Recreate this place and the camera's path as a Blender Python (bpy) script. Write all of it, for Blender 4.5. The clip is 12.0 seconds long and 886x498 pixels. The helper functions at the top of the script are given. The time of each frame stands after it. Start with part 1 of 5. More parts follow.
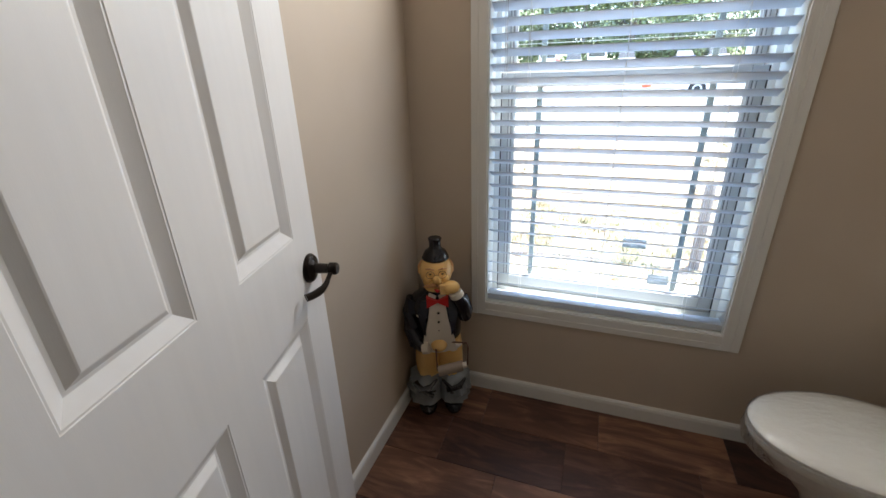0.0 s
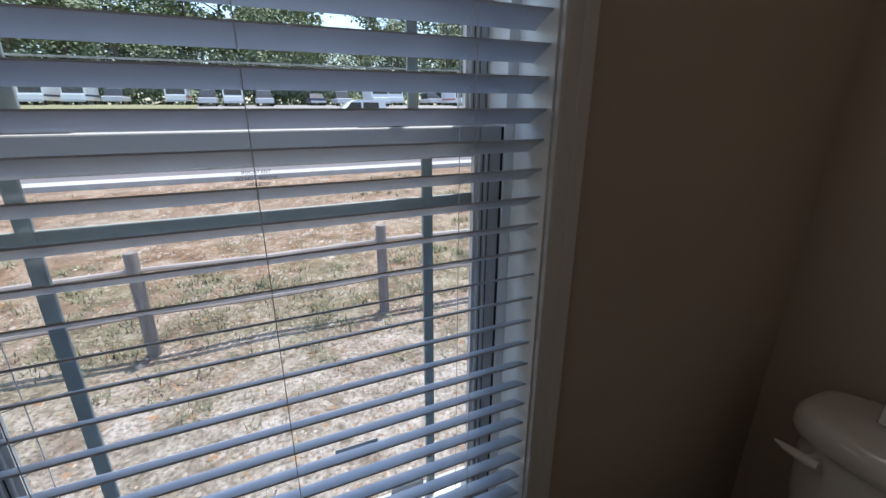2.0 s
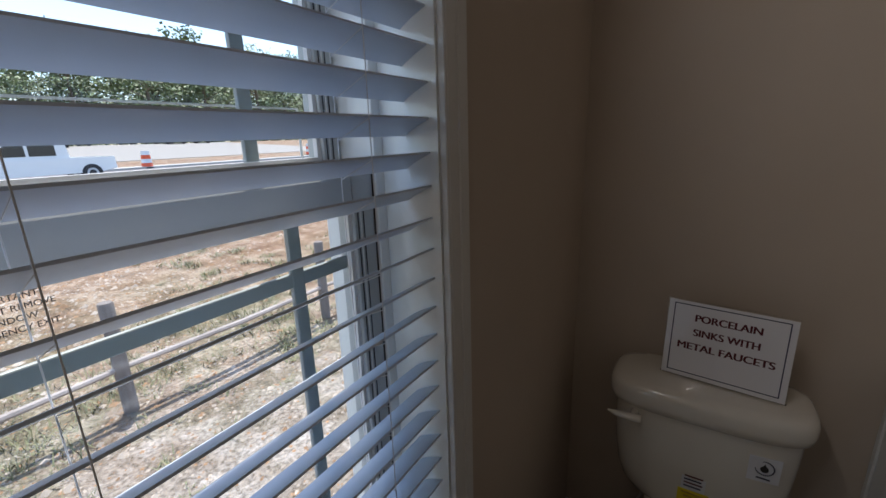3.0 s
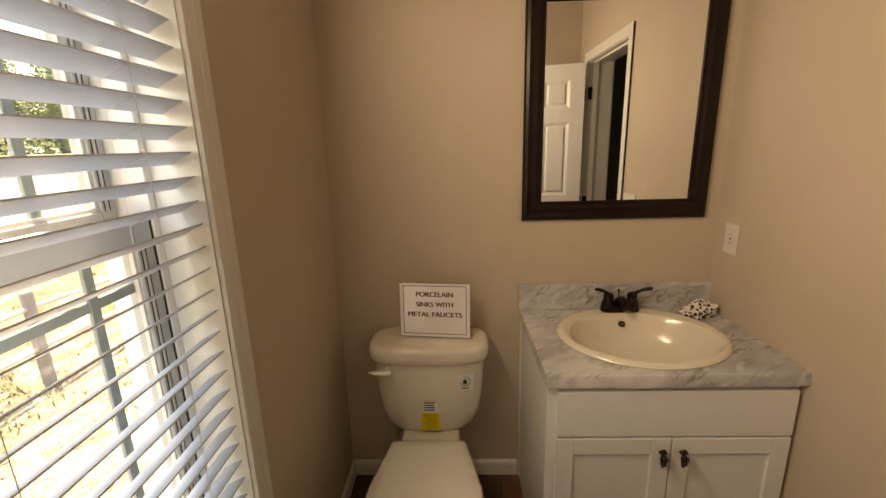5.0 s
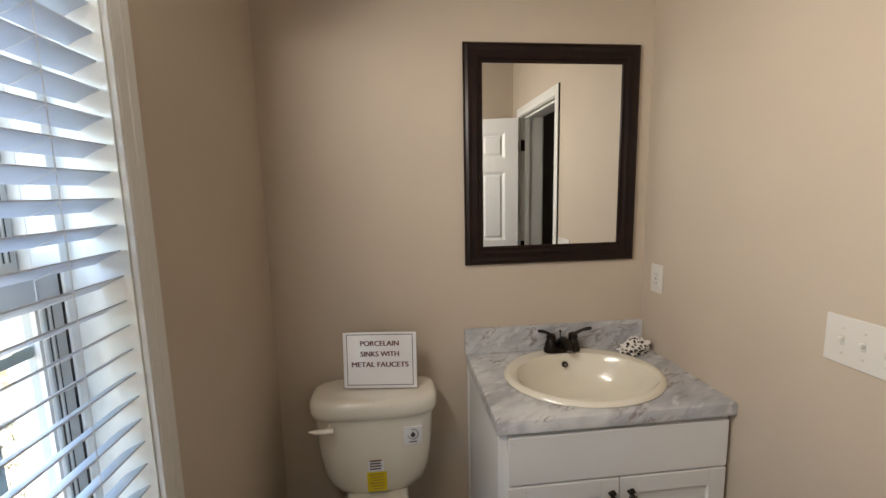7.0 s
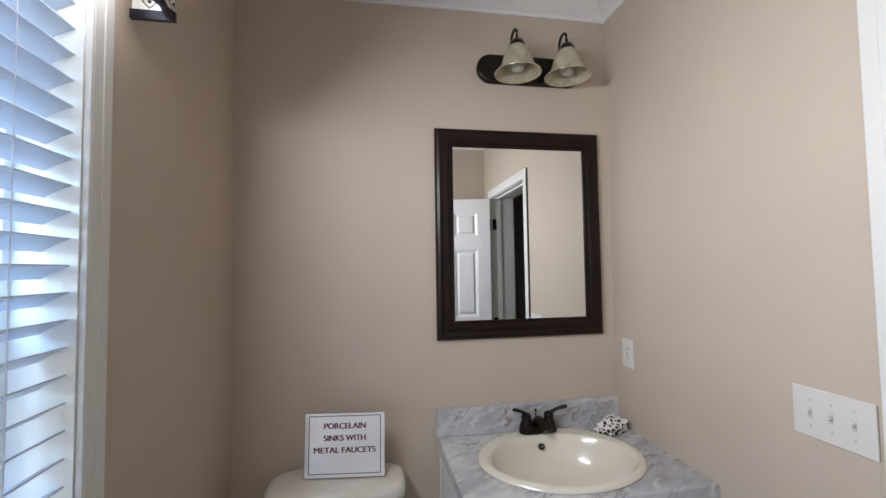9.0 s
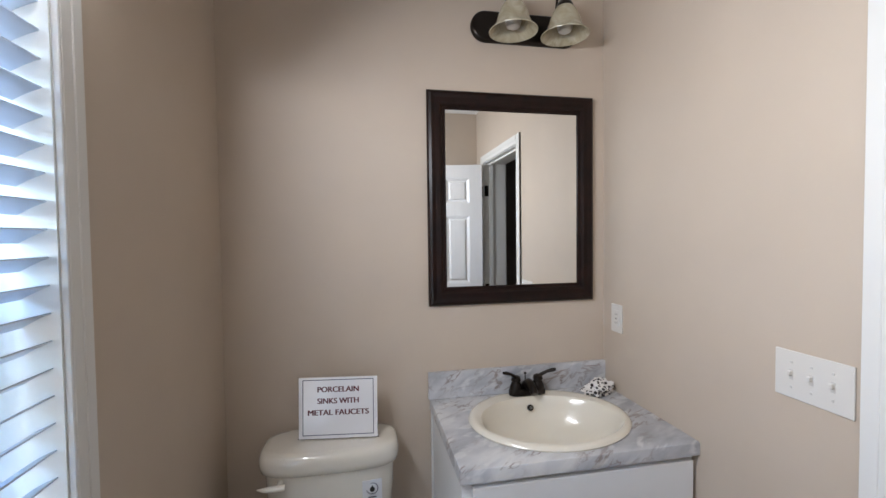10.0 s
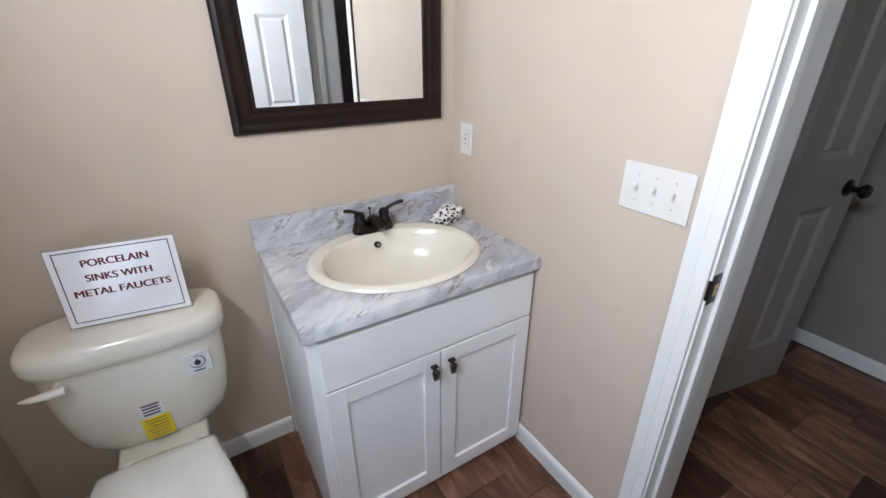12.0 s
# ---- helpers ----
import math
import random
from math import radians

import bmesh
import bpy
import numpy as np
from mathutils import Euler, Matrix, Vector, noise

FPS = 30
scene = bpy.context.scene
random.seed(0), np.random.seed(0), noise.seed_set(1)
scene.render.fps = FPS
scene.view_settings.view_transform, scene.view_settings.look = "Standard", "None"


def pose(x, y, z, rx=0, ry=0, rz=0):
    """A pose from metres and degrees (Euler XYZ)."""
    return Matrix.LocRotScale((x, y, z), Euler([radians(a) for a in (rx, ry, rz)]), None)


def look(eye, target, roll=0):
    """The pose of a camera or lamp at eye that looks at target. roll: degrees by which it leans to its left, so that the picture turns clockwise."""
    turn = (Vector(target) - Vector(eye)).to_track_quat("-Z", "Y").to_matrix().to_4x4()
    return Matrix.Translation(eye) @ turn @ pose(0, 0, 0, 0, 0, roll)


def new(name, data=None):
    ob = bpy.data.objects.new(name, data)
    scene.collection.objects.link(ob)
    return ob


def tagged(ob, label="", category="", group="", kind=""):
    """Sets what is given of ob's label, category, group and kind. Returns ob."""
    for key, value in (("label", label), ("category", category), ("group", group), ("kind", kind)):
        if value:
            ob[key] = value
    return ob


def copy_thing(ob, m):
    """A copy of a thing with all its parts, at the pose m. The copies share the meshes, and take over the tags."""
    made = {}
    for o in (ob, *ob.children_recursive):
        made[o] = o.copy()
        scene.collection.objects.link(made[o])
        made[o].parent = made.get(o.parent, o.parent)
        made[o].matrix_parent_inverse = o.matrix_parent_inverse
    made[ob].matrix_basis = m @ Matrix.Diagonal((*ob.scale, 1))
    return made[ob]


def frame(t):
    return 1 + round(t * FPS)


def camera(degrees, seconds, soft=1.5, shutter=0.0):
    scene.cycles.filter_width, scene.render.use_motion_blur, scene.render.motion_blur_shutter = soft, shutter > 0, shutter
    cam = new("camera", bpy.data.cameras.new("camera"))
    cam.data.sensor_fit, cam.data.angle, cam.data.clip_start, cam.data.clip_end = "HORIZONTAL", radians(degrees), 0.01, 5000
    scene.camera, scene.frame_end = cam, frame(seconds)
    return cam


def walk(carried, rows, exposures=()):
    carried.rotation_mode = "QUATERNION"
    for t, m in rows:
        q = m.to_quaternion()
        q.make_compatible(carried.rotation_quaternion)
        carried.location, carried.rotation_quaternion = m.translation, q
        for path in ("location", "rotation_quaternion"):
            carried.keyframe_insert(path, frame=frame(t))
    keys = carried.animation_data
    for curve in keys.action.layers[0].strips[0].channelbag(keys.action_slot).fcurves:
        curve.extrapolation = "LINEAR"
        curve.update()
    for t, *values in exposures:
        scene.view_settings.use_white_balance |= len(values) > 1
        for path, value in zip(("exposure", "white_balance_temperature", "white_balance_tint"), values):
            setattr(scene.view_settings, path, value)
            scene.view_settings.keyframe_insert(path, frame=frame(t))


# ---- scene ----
cam = camera(93.0, 12.0, 1.5, 0.0)
PATH = [
    (0, (0.671, -0.044, 1.365), (0.037, 1.69, 0.595), -1.8),
    (0.5, (0.598, 0.198, 1.403), (0.29, 2.027, 0.654), -0.7),
    (1, (0.713, 0.46, 1.398), (0.759, 2.328, 0.685), -0.2),
    (1.5, (0.655, 0.69, 1.393), (1.045, 2.539, 0.736), -0.0),
    (2, (0.735, 0.94, 1.393), (1.509, 2.67, 0.753), -0.0),
    (2.5, (0.762, 1.14, 1.416), (2.023, 2.578, 0.83), -0.8),
    (3, (0.663, 1.176, 1.411), (2.296, 2.208, 0.895), -1.8),
    (3.5, (0.532, 1.047, 1.446), (2.342, 1.705, 0.908), -1.6),
    (5.5, (0.34, 1.004, 1.489), (2.286, 0.964, 1.029), -1.7),
    (6, (0.346, 1.004, 1.495), (2.292, 0.881, 1.048), -1.6),
    (6.5, (0.352, 1.016, 1.496), (2.304, 0.833, 1.102), -1.4),
    (7, (0.352, 1.014, 1.486), (2.32, 0.795, 1.21), -1.2),
    (7.5, (0.352, 1.011, 1.487), (2.332, 0.768, 1.336), -1.2),
    (9.5, (0.341, 0.997, 1.465), (2.306, 0.646, 1.578), -0.8),
    (10, (0.357, 1.0, 1.465), (2.32, 0.62, 1.401), -0.7),
    (10.5, (0.387, 1.006, 1.456), (2.315, 0.574, 1.145), -0.6),
    (11, (0.438, 1.005, 1.45), (2.285, 0.502, 0.87), -0.4),
    (11.5, (0.544, 0.978, 1.439), (2.261, 0.317, 0.654), -0.3),
    (12, (0.607, 0.881, 1.409), (2.147, -0.07, 0.559), -0.0),
]
EXPOSURES = [
    (0.0, 3.28, 6200, 9), (0.5, 2.85, 7000, 11), (1.0, 2.65, 9400, 30), (1.5, 2.05, 10400, 33), (2.0, 1.2, 6100, 14), (2.5, 1.1, 5600, 14), (3.0, 1.35, 6200, 14), (3.7, 2.35, 7900, 15),
    (5.3, 3.0, 11500, 18), (6.5, 3.3, 7900, 12), (7.5, 3.35, 6200, 9), (9.5, 3.52, 5600, 11), (10.5, 3.72, 5600, 10), (12.0, 4.12, 5400, 10),
]
walk(cam, [(t, look(eye, target, roll)) for t, eye, target, roll in PATH], EXPOSURES)

import itertools

# ---- light ----
SUN_ELEVATION, SUN_AZIMUTH = radians(76), radians(35)  # azimuth from north (+y) towards east
world = bpy.data.worlds.new("sky")
scene.world = world
world.use_nodes = True
wn = world.node_tree.nodes
wn.clear()
w_out, w_bg, w_sky = wn.new("ShaderNodeOutputWorld"), wn.new("ShaderNodeBackground"), wn.new("ShaderNodeTexSky")
w_sky.sky_type, w_sky.sun_disc = "NISHITA", False
w_sky.sun_elevation, w_sky.sun_rotation = SUN_ELEVATION, SUN_AZIMUTH
w_sky.air_density, w_sky.dust_density = 1.0, 1.2
w_bg.inputs["Strength"].default_value = 0.15
world.node_tree.links.new(w_sky.outputs[0], w_bg.inputs["Color"])
world.node_tree.links.new(w_bg.outputs[0], w_out.inputs["Surface"])

sun = new("sun", bpy.data.lights.new("sun", "SUN"))
sun.data.energy, sun.data.angle, sun.data.color = 2.8, radians(0.53), (1.0, 0.95, 0.88)
sun_way = Vector((math.sin(SUN_AZIMUTH) * math.cos(SUN_ELEVATION), math.cos(SUN_AZIMUTH) * math.cos(SUN_ELEVATION), math.sin(SUN_ELEVATION)))
sun.matrix_world = look(tuple(sun_way * 30), (0, 0, 0))

# added fill lamp under the valance, room side of the blind, brightens the room
fill_lamp = new("window_sky_light", bpy.data.lights.new("window_sky_light", "AREA"))
fill_lamp.data.shape, fill_lamp.data.size, fill_lamp.data.size_y = "RECTANGLE", 0.86, 0.06
fill_lamp.data.energy, fill_lamp.data.color = 2.1, (1.0, 0.94, 0.86)
fill_lamp.matrix_world = look((0.736, 1.46, 1.962), (0.736, 0.0, 1.90))


# ---- materials ----
def base_material(name, color=(0.8, 0.8, 0.8), rough=0.5, metal=0.0, **more):
    m = bpy.data.materials.new(name)
    m.use_nodes = True
    b = m.node_tree.nodes["Principled BSDF"]
    b.inputs["Base Color"].default_value = (*color, 1)
    b.inputs["Roughness"].default_value = rough
    b.inputs["Metallic"].default_value = metal
    for key, value in more.items():
        b.inputs[key].default_value = value
    return m, m.node_tree.nodes, m.node_tree.links, b


def coords(nodes, links, scale=(1, 1, 1), kind="Object"):
    tc, mp = nodes.new("ShaderNodeTexCoord"), nodes.new("ShaderNodeMapping")
    mp.inputs["Scale"].default_value = scale
    links.new(tc.outputs[kind], mp.inputs["Vector"])
    return mp.outputs["Vector"]


def noise_tex(nodes, links, vec, scale, detail=4.0, rough=0.55, distortion=0.0):
    n = nodes.new("ShaderNodeTexNoise")
    n.inputs["Scale"].default_value, n.inputs["Detail"].default_value = scale, detail
    n.inputs["Roughness"].default_value, n.inputs["Distortion"].default_value = rough, distortion
    links.new(vec, n.inputs["Vector"])
    return n.outputs["Fac"]


def ramp(nodes, links, fac, stops):
    r = nodes.new("ShaderNodeValToRGB")
    e = r.color_ramp.elements
    while len(e) < len(stops):
        e.new(0.5)
    for k, (pos, col) in enumerate(stops):
        e[k].position, e[k].color = pos, (*col, 1)
    links.new(fac, r.inputs["Fac"])
    return r.outputs["Color"]


def mix_color(nodes, links, fac, a, b, blend="MIX"):
    m = nodes.new("ShaderNodeMix")
    m.data_type, m.blend_type = "RGBA", blend
    for sock, v in ((m.inputs[0], fac), (m.inputs[6], a), (m.inputs[7], b)):
        if isinstance(v, (int, float)):
            sock.default_value = v
        elif isinstance(v, tuple):
            sock.default_value = (*v, 1)
        else:
            links.new(v, sock)
    return m.outputs[2]


def bump(nodes, links, bsdf, height, strength=0.3, dist=0.002):
    b = nodes.new("ShaderNodeBump")
    b.inputs["Strength"].default_value, b.inputs["Distance"].default_value = strength, dist
    links.new(height, b.inputs["Height"])
    links.new(b.outputs["Normal"], bsdf.inputs["Normal"])


def painted(name, color, rough=0.5, grain=60.0, relief=0.15, vary=0.04, stretch=(1, 1, 1), **more):
    """Paint, plastic or metal: an even colour with faint mottling and fine relief."""
    m, n, l, b = base_material(name, color, rough, **more)
    v = coords(n, l, stretch)
    big = noise_tex(n, l, v, 3.0, 3.0)
    lo = tuple(c * (1 - vary) for c in color)
    hi = tuple(min(1, c * (1 + vary)) for c in color)
    l.new(ramp(n, l, big, [(0.3, lo), (0.7, hi)]), b.inputs["Base Color"])
    bump(n, l, b, noise_tex(n, l, v, grain, 3.0), relief, 0.001)
    return m


WALL = (0.535, 0.452, 0.362)
m_wall = painted("wall_vinyl", WALL, 0.62, 320.0, 0.25, 0.03)
# the hall's dim light is put into this dark grey wall colour
m_hall_wall = painted("hall_wall_dimmed", (0.27, 0.25, 0.225), 0.6, 300.0, 0.2, 0.03)
m_ceiling = painted("ceiling_paint", (0.78, 0.77, 0.75), 0.8, 120.0, 0.6, 0.03)
m_trim = painted("white_trim_paint", (0.72, 0.715, 0.685), 0.38, 90.0, 0.06, 0.02)
m_reveal = painted("white_jamb", (0.86, 0.88, 0.85), 0.3, 80.0, 0.03, 0.02, **{"Coat Weight": 0.8, "Coat Roughness": 0.2})
m_vinyl = painted("window_vinyl", (0.47, 0.49, 0.48), 0.4, 120.0, 0.05, 0.03)
m_muntin = painted("grey_muntin", (0.34, 0.37, 0.37), 0.4, 120.0, 0.05, 0.03)
m_seal = painted("dark_seal", (0.03, 0.03, 0.03), 0.6)
m_slat = painted("blind_slat", (0.56, 0.62, 0.70), 0.42, 60.0, 0.05, 0.015, (1, 14, 14))
m_cord = painted("blind_cord", (0.75, 0.75, 0.74), 0.7)
m_door = painted("door_paint", (0.77, 0.76, 0.75), 0.38, 90.0, 0.10, 0.02, (14, 14, 1))
m_cabinet = painted("cabinet_paint", (0.78, 0.775, 0.76), 0.42, 80.0, 0.06, 0.02)
m_cabinet_in = painted("cabinet_inside", (0.30, 0.28, 0.26), 0.6)
m_china = painted("bone_china", (0.76, 0.71, 0.60), 0.2, 40.0, 0.004, 0.01, **{"Coat Weight": 0.6, "Coat Roughness": 0.17})
m_china_w = painted("toilet_china", (0.74, 0.70, 0.61), 0.2, 30.0, 0.006, 0.01, **{"Coat Weight": 0.7, "Coat Roughness": 0.08})
m_seat = painted("toilet_seat_plastic", (0.76, 0.74, 0.68), 0.22, 30.0, 0.05, 0.015)
m_bronze = painted("oil_rubbed_bronze", (0.022, 0.017, 0.014), 0.3, 60.0, 0.08, 0.3, **{"Metallic": 0.7})
m_chrome = painted("chrome", (0.7, 0.7, 0.7), 0.12, 60.0, 0.02, 0.05, **{"Metallic": 1.0})
m_brass = painted("brass", (0.55, 0.38, 0.16), 0.3, 60.0, 0.05, 0.1, **{"Metallic": 1.0})
m_plate = painted("ivory_plate", (0.68, 0.655, 0.61), 0.32, 60.0, 0.02, 0.02)
m_plate_slot = painted("toggle_slot", (0.58, 0.56, 0.53), 0.6)
m_slot = painted("plate_slot", (0.12, 0.11, 0.10), 0.6)
m_paper = painted("laminated_paper", (0.82, 0.81, 0.82), 0.6, 200.0, 0.03, 0.01, **{"Coat Weight": 1.0, "Coat Roughness": 0.03})
m_ink_red = painted("dark_red_ink", (0.10, 0.010, 0.018), 0.5)
m_ink_blue = painted("dark_blue_ink", (0.02, 0.025, 0.07), 0.5)
m_ink = painted("black_ink", (0.03, 0.03, 0.03), 0.6)
m_yellow = painted("yellow_sticker", (0.75, 0.60, 0.02), 0.45)
m_label = painted("white_sticker", (0.75, 0.76, 0.78), 0.4)
m_silver = painted("grey_sticker", (0.50, 0.51, 0.53), 0.45)
m_concrete = painted("kerb_concrete", (0.42, 0.405, 0.38), 0.85, 30.0, 0.5, 0.1)
m_subfloor = painted("grout", (0.075, 0.045, 0.034), 0.8)
m_siding = painted("outside_siding", (0.55, 0.54, 0.50), 0.6)


def wood(name, dark, light, rough, scale=(2.0, 14.0, 14.0)):
    m, n, l, b = base_material(name, light, rough)
    v = coords(n, l, scale)
    g = noise_tex(n, l, v, 3.0, 8.0, 0.6, 1.2)
    l.new(ramp(n, l, g, [(0.35, dark), (0.62, light)]), b.inputs["Base Color"])
    bump(n, l, b, noise_tex(n, l, v, 16.0, 6.0), 0.15, 0.001)
    return m


m_frame = wood("espresso_wood", (0.006, 0.0025, 0.002), (0.015, 0.0055, 0.0038), 0.34, (6.0, 3.0, 3.0))
m_frame.node_tree.nodes["Principled BSDF"].inputs["Specular IOR Level"].default_value = 0.25


def floor_plank():
    m, n, l, b = base_material("wood_look_tile", (0.1, 0.05, 0.035), 0.38)
    info = n.new("ShaderNodeObjectInfo")
    tc, add, mp = n.new("ShaderNodeTexCoord"), n.new("ShaderNodeVectorMath"), n.new("ShaderNodeMapping")
    comb = n.new("ShaderNodeCombineXYZ")
    mul = n.new("ShaderNodeMath")
    mul.operation = "MULTIPLY"
    mul.inputs[1].default_value = 40.0
    l.new(info.outputs["Random"], mul.inputs[0])
    for k in range(3):
        l.new(mul.outputs[0], comb.inputs[k])
    l.new(tc.outputs["Object"], add.inputs[0])
    l.new(comb.outputs[0], add.inputs[1])
    mp.inputs["Scale"].default_value = (1.5, 6.5, 6.5)
    l.new(add.outputs[0], mp.inputs["Vector"])
    v = mp.outputs["Vector"]
    grain = noise_tex(n, l, v, 2.4, 9.0, 0.62, 1.5)
    fine = noise_tex(n, l, v, 14.0, 5.0, 0.6)
    stain = noise_tex(n, l, v, 0.9, 3.0, 0.5, 0.5)
    col = ramp(n, l, grain, [(0.30, (0.038, 0.016, 0.013)), (0.47, (0.105, 0.045, 0.032)), (0.56, (0.19, 0.088, 0.055)), (0.70, (0.34, 0.175, 0.105))])
    col = mix_color(n, l, 0.35, col, ramp(n, l, stain, [(0.35, (0.035, 0.015, 0.013)), (0.7, (0.30, 0.14, 0.075))]))
    tone = ramp(n, l, info.outputs["Random"], [(0.0, (0.34, 0.32, 0.36)), (0.35, (0.48, 0.46, 0.50)), (0.6, (0.80, 0.80, 0.80)), (1.0, (1.35, 1.45, 1.45))])
    l.new(mix_color(n, l, 1.0, col, tone, "MULTIPLY"), b.inputs["Base Color"])
    r = n.new("ShaderNodeMapRange")
    r.inputs["To Min"].default_value, r.inputs["To Max"].default_value = 0.32, 0.5
    l.new(fine, r.inputs["Value"])
    l.new(r.outputs["Result"], b.inputs["Roughness"])
    bump(n, l, b, fine, 0.2, 0.001)
    return m


m_plank = floor_plank()


def laminate_marble():
    """Cloudy grey-white laminate with brownish veins that run slantwise across the top, front and splash."""
    m, n, l, b = base_material("marble_laminate", (0.6, 0.6, 0.6), 0.28)
    tc = n.new("ShaderNodeTexCoord")
    along = Vector((0.45, -0.80, 0.40)).normalized()
    side = along.cross(Vector((0, 0, 1))).normalized()
    third = along.cross(side)

    def streaks(a, c, shift):
        comb = n.new("ShaderNodeCombineXYZ")
        for k, (way, f) in enumerate(((along, a), (side, c), (third, c))):
            dot = n.new("ShaderNodeVectorMath")
            dot.operation = "DOT_PRODUCT"
            dot.inputs[1].default_value = way * f
            l.new(tc.outputs["Object"], dot.inputs[0])
            add = n.new("ShaderNodeMath")
            add.operation = "ADD"
            add.inputs[1].default_value = shift
            l.new(dot.outputs["Value"], add.inputs[0])
            l.new(add.outputs[0], comb.inputs[k])
        return comb.outputs[0]

    def times(a, c):
        mul = n.new("ShaderNodeMath")
        mul.operation = "MULTIPLY"
        l.new(a, mul.inputs[0])
        l.new(c, mul.inputs[1])
        return mul.outputs[0]

    cloud = noise_tex(n, l, streaks(2.6, 10.0, 2.0), 1.0, 4.0, 0.5, 0.35)
    col = ramp(n, l, cloud, [(0.30, (0.31, 0.315, 0.335)), (0.44, (0.44, 0.445, 0.465)), (0.56, (0.56, 0.56, 0.57)), (0.68, (0.68, 0.675, 0.665)), (0.8, (0.52, 0.515, 0.51))])
    gate = ramp(n, l, noise_tex(n, l, streaks(5.0, 8.0, 9.0), 1.0, 2.0), [(0.44, (0, 0, 0)), (0.58, (0.9, 0.9, 0.9))])
    vein = ramp(n, l, noise_tex(n, l, streaks(2.6, 17.0, 5.0), 1.0, 5.0, 0.55, 0.5), [(0.470, (0, 0, 0)), (0.497, (1, 1, 1)), (0.503, (1, 1, 1)), (0.535, (0, 0, 0))])
    col = mix_color(n, l, times(vein, gate), col, (0.24, 0.19, 0.17))
    pale = ramp(n, l, noise_tex(n, l, streaks(3.5, 22.0, 14.0), 1.0, 3.0, 0.5, 0.4), [(0.57, (0, 0, 0)), (0.66, (0.6, 0.6, 0.6))])
    col = mix_color(n, l, pale, col, (0.72, 0.715, 0.70))
    l.new(col, b.inputs["Base Color"])
    bump(n, l, b, noise_tex(n, l, tc.outputs["Object"], 160.0, 3.0), 0.05, 0.001)
    return m


m_marble = laminate_marble()


def spotted(name, ground, spot, scale, cut):
    m, n, l, b = base_material(name, ground, 0.8)
    v = coords(n, l)
    vo = n.new("ShaderNodeTexVoronoi")
    vo.inputs["Scale"].default_value = scale
    l.new(v, vo.inputs["Vector"])
    l.new(ramp(n, l, vo.outputs["Distance"], [(cut, spot), (cut + 0.03, ground)]), b.inputs["Base Color"])
    bump(n, l, b, noise_tex(n, l, v, 300.0, 3.0), 0.4, 0.001)
    return m


m_spots = spotted("spotted_cloth", (0.78, 0.75, 0.72), (0.02, 0.015, 0.015), 62.0, 0.42)


def bandana():
    m, n, l, b = base_material("bandana_fabric", (0.8, 0.78, 0.74), 0.85)
    v = coords(n, l)
    ch = n.new("ShaderNodeTexVoronoi")
    ch.distance, ch.feature = "MANHATTAN", "F1"
    ch.inputs["Scale"].default_value, ch.inputs["Randomness"].default_value = 22.0, 0.35
    l.new(v, ch.inputs["Vector"])
    l.new(ramp(n, l, ch.outputs["Distance"], [(0.18, (0.02, 0.02, 0.025)), (0.2, (0.78, 0.75, 0.7)), (0.34, (0.78, 0.75, 0.7)), (0.36, (0.03, 0.03, 0.035)), (0.42, (0.03, 0.03, 0.035)), (0.44, (0.78, 0.75, 0.7))]), b.inputs["Base Color"])
    return m


m_bandana = bandana()


def glass_mat(name, rough=0.0, tint=(1, 1, 1), ior=1.45):
    m, n, l, b = base_material(name, tint, rough)
    b.inputs["Transmission Weight"].default_value, b.inputs["IOR"].default_value = 1.0, ior
    return m


def pane_glass():
    """Thin flat glass: clear through, with a faint gloss."""
    m, n, l, b = base_material("pane_glass")
    n.remove(b)
    clear, gloss, mix = n.new("ShaderNodeBsdfTransparent"), n.new("ShaderNodeBsdfGlossy"), n.new("ShaderNodeMixShader")
    clear.inputs["Color"].default_value = (0.95, 0.975, 0.965, 1)
    gloss.inputs["Roughness"].default_value = 0.0
    mix.inputs[0].default_value = 0.035
    l.new(clear.outputs[0], mix.inputs[1])
    l.new(gloss.outputs[0], mix.inputs[2])
    l.new(mix.outputs[0], n["Material Output"].inputs["Surface"])
    return m


m_glass = pane_glass()
m_acrylic = glass_mat("acrylic", 0.0, (0.98, 0.98, 0.98), 1.3)
m_mirror, _, _, _ = base_material("mirror_silver", (0.90, 0.91, 0.90), 0.01, 1.0)


def shade_glass():
    m, n, l, b = base_material("alabaster_glass", (0.72, 0.66, 0.48), 0.25)
    v = coords(n, l)
    l.new(ramp(n, l, noise_tex(n, l, v, 14.0, 5.0, 0.6, 1.5), [(0.3, (0.42, 0.37, 0.24)), (0.7, (0.70, 0.64, 0.49))]), b.inputs["Base Color"])
    b.inputs["Transmission Weight"].default_value = 0.25
    b.inputs["Subsurface Weight"].default_value = 0.0
    return m


m_bulb = painted("frosted_bulb", (0.50, 0.48, 0.44), 0.35)
m_shade = shade_glass()


def film_wrap():
    m, n, l, b = base_material("clear_film", (0.95, 0.95, 0.95), 0.08)
    b.inputs["Transmission Weight"].default_value, b.inputs["IOR"].default_value = 1.0, 1.12
    b.inputs["Coat Weight"].default_value = 1.0
    b.inputs["Coat Roughness"].default_value = 0.04
    v = coords(n, l, (1, 2.2, 1))
    bump(n, l, b, noise_tex(n, l, v, 14.0, 5.0, 0.62, 1.6), 1.0, 0.022)
    l.new(b.inputs["Normal"].links[0].from_socket, b.inputs["Coat Normal"])
    return m


m_film = film_wrap()


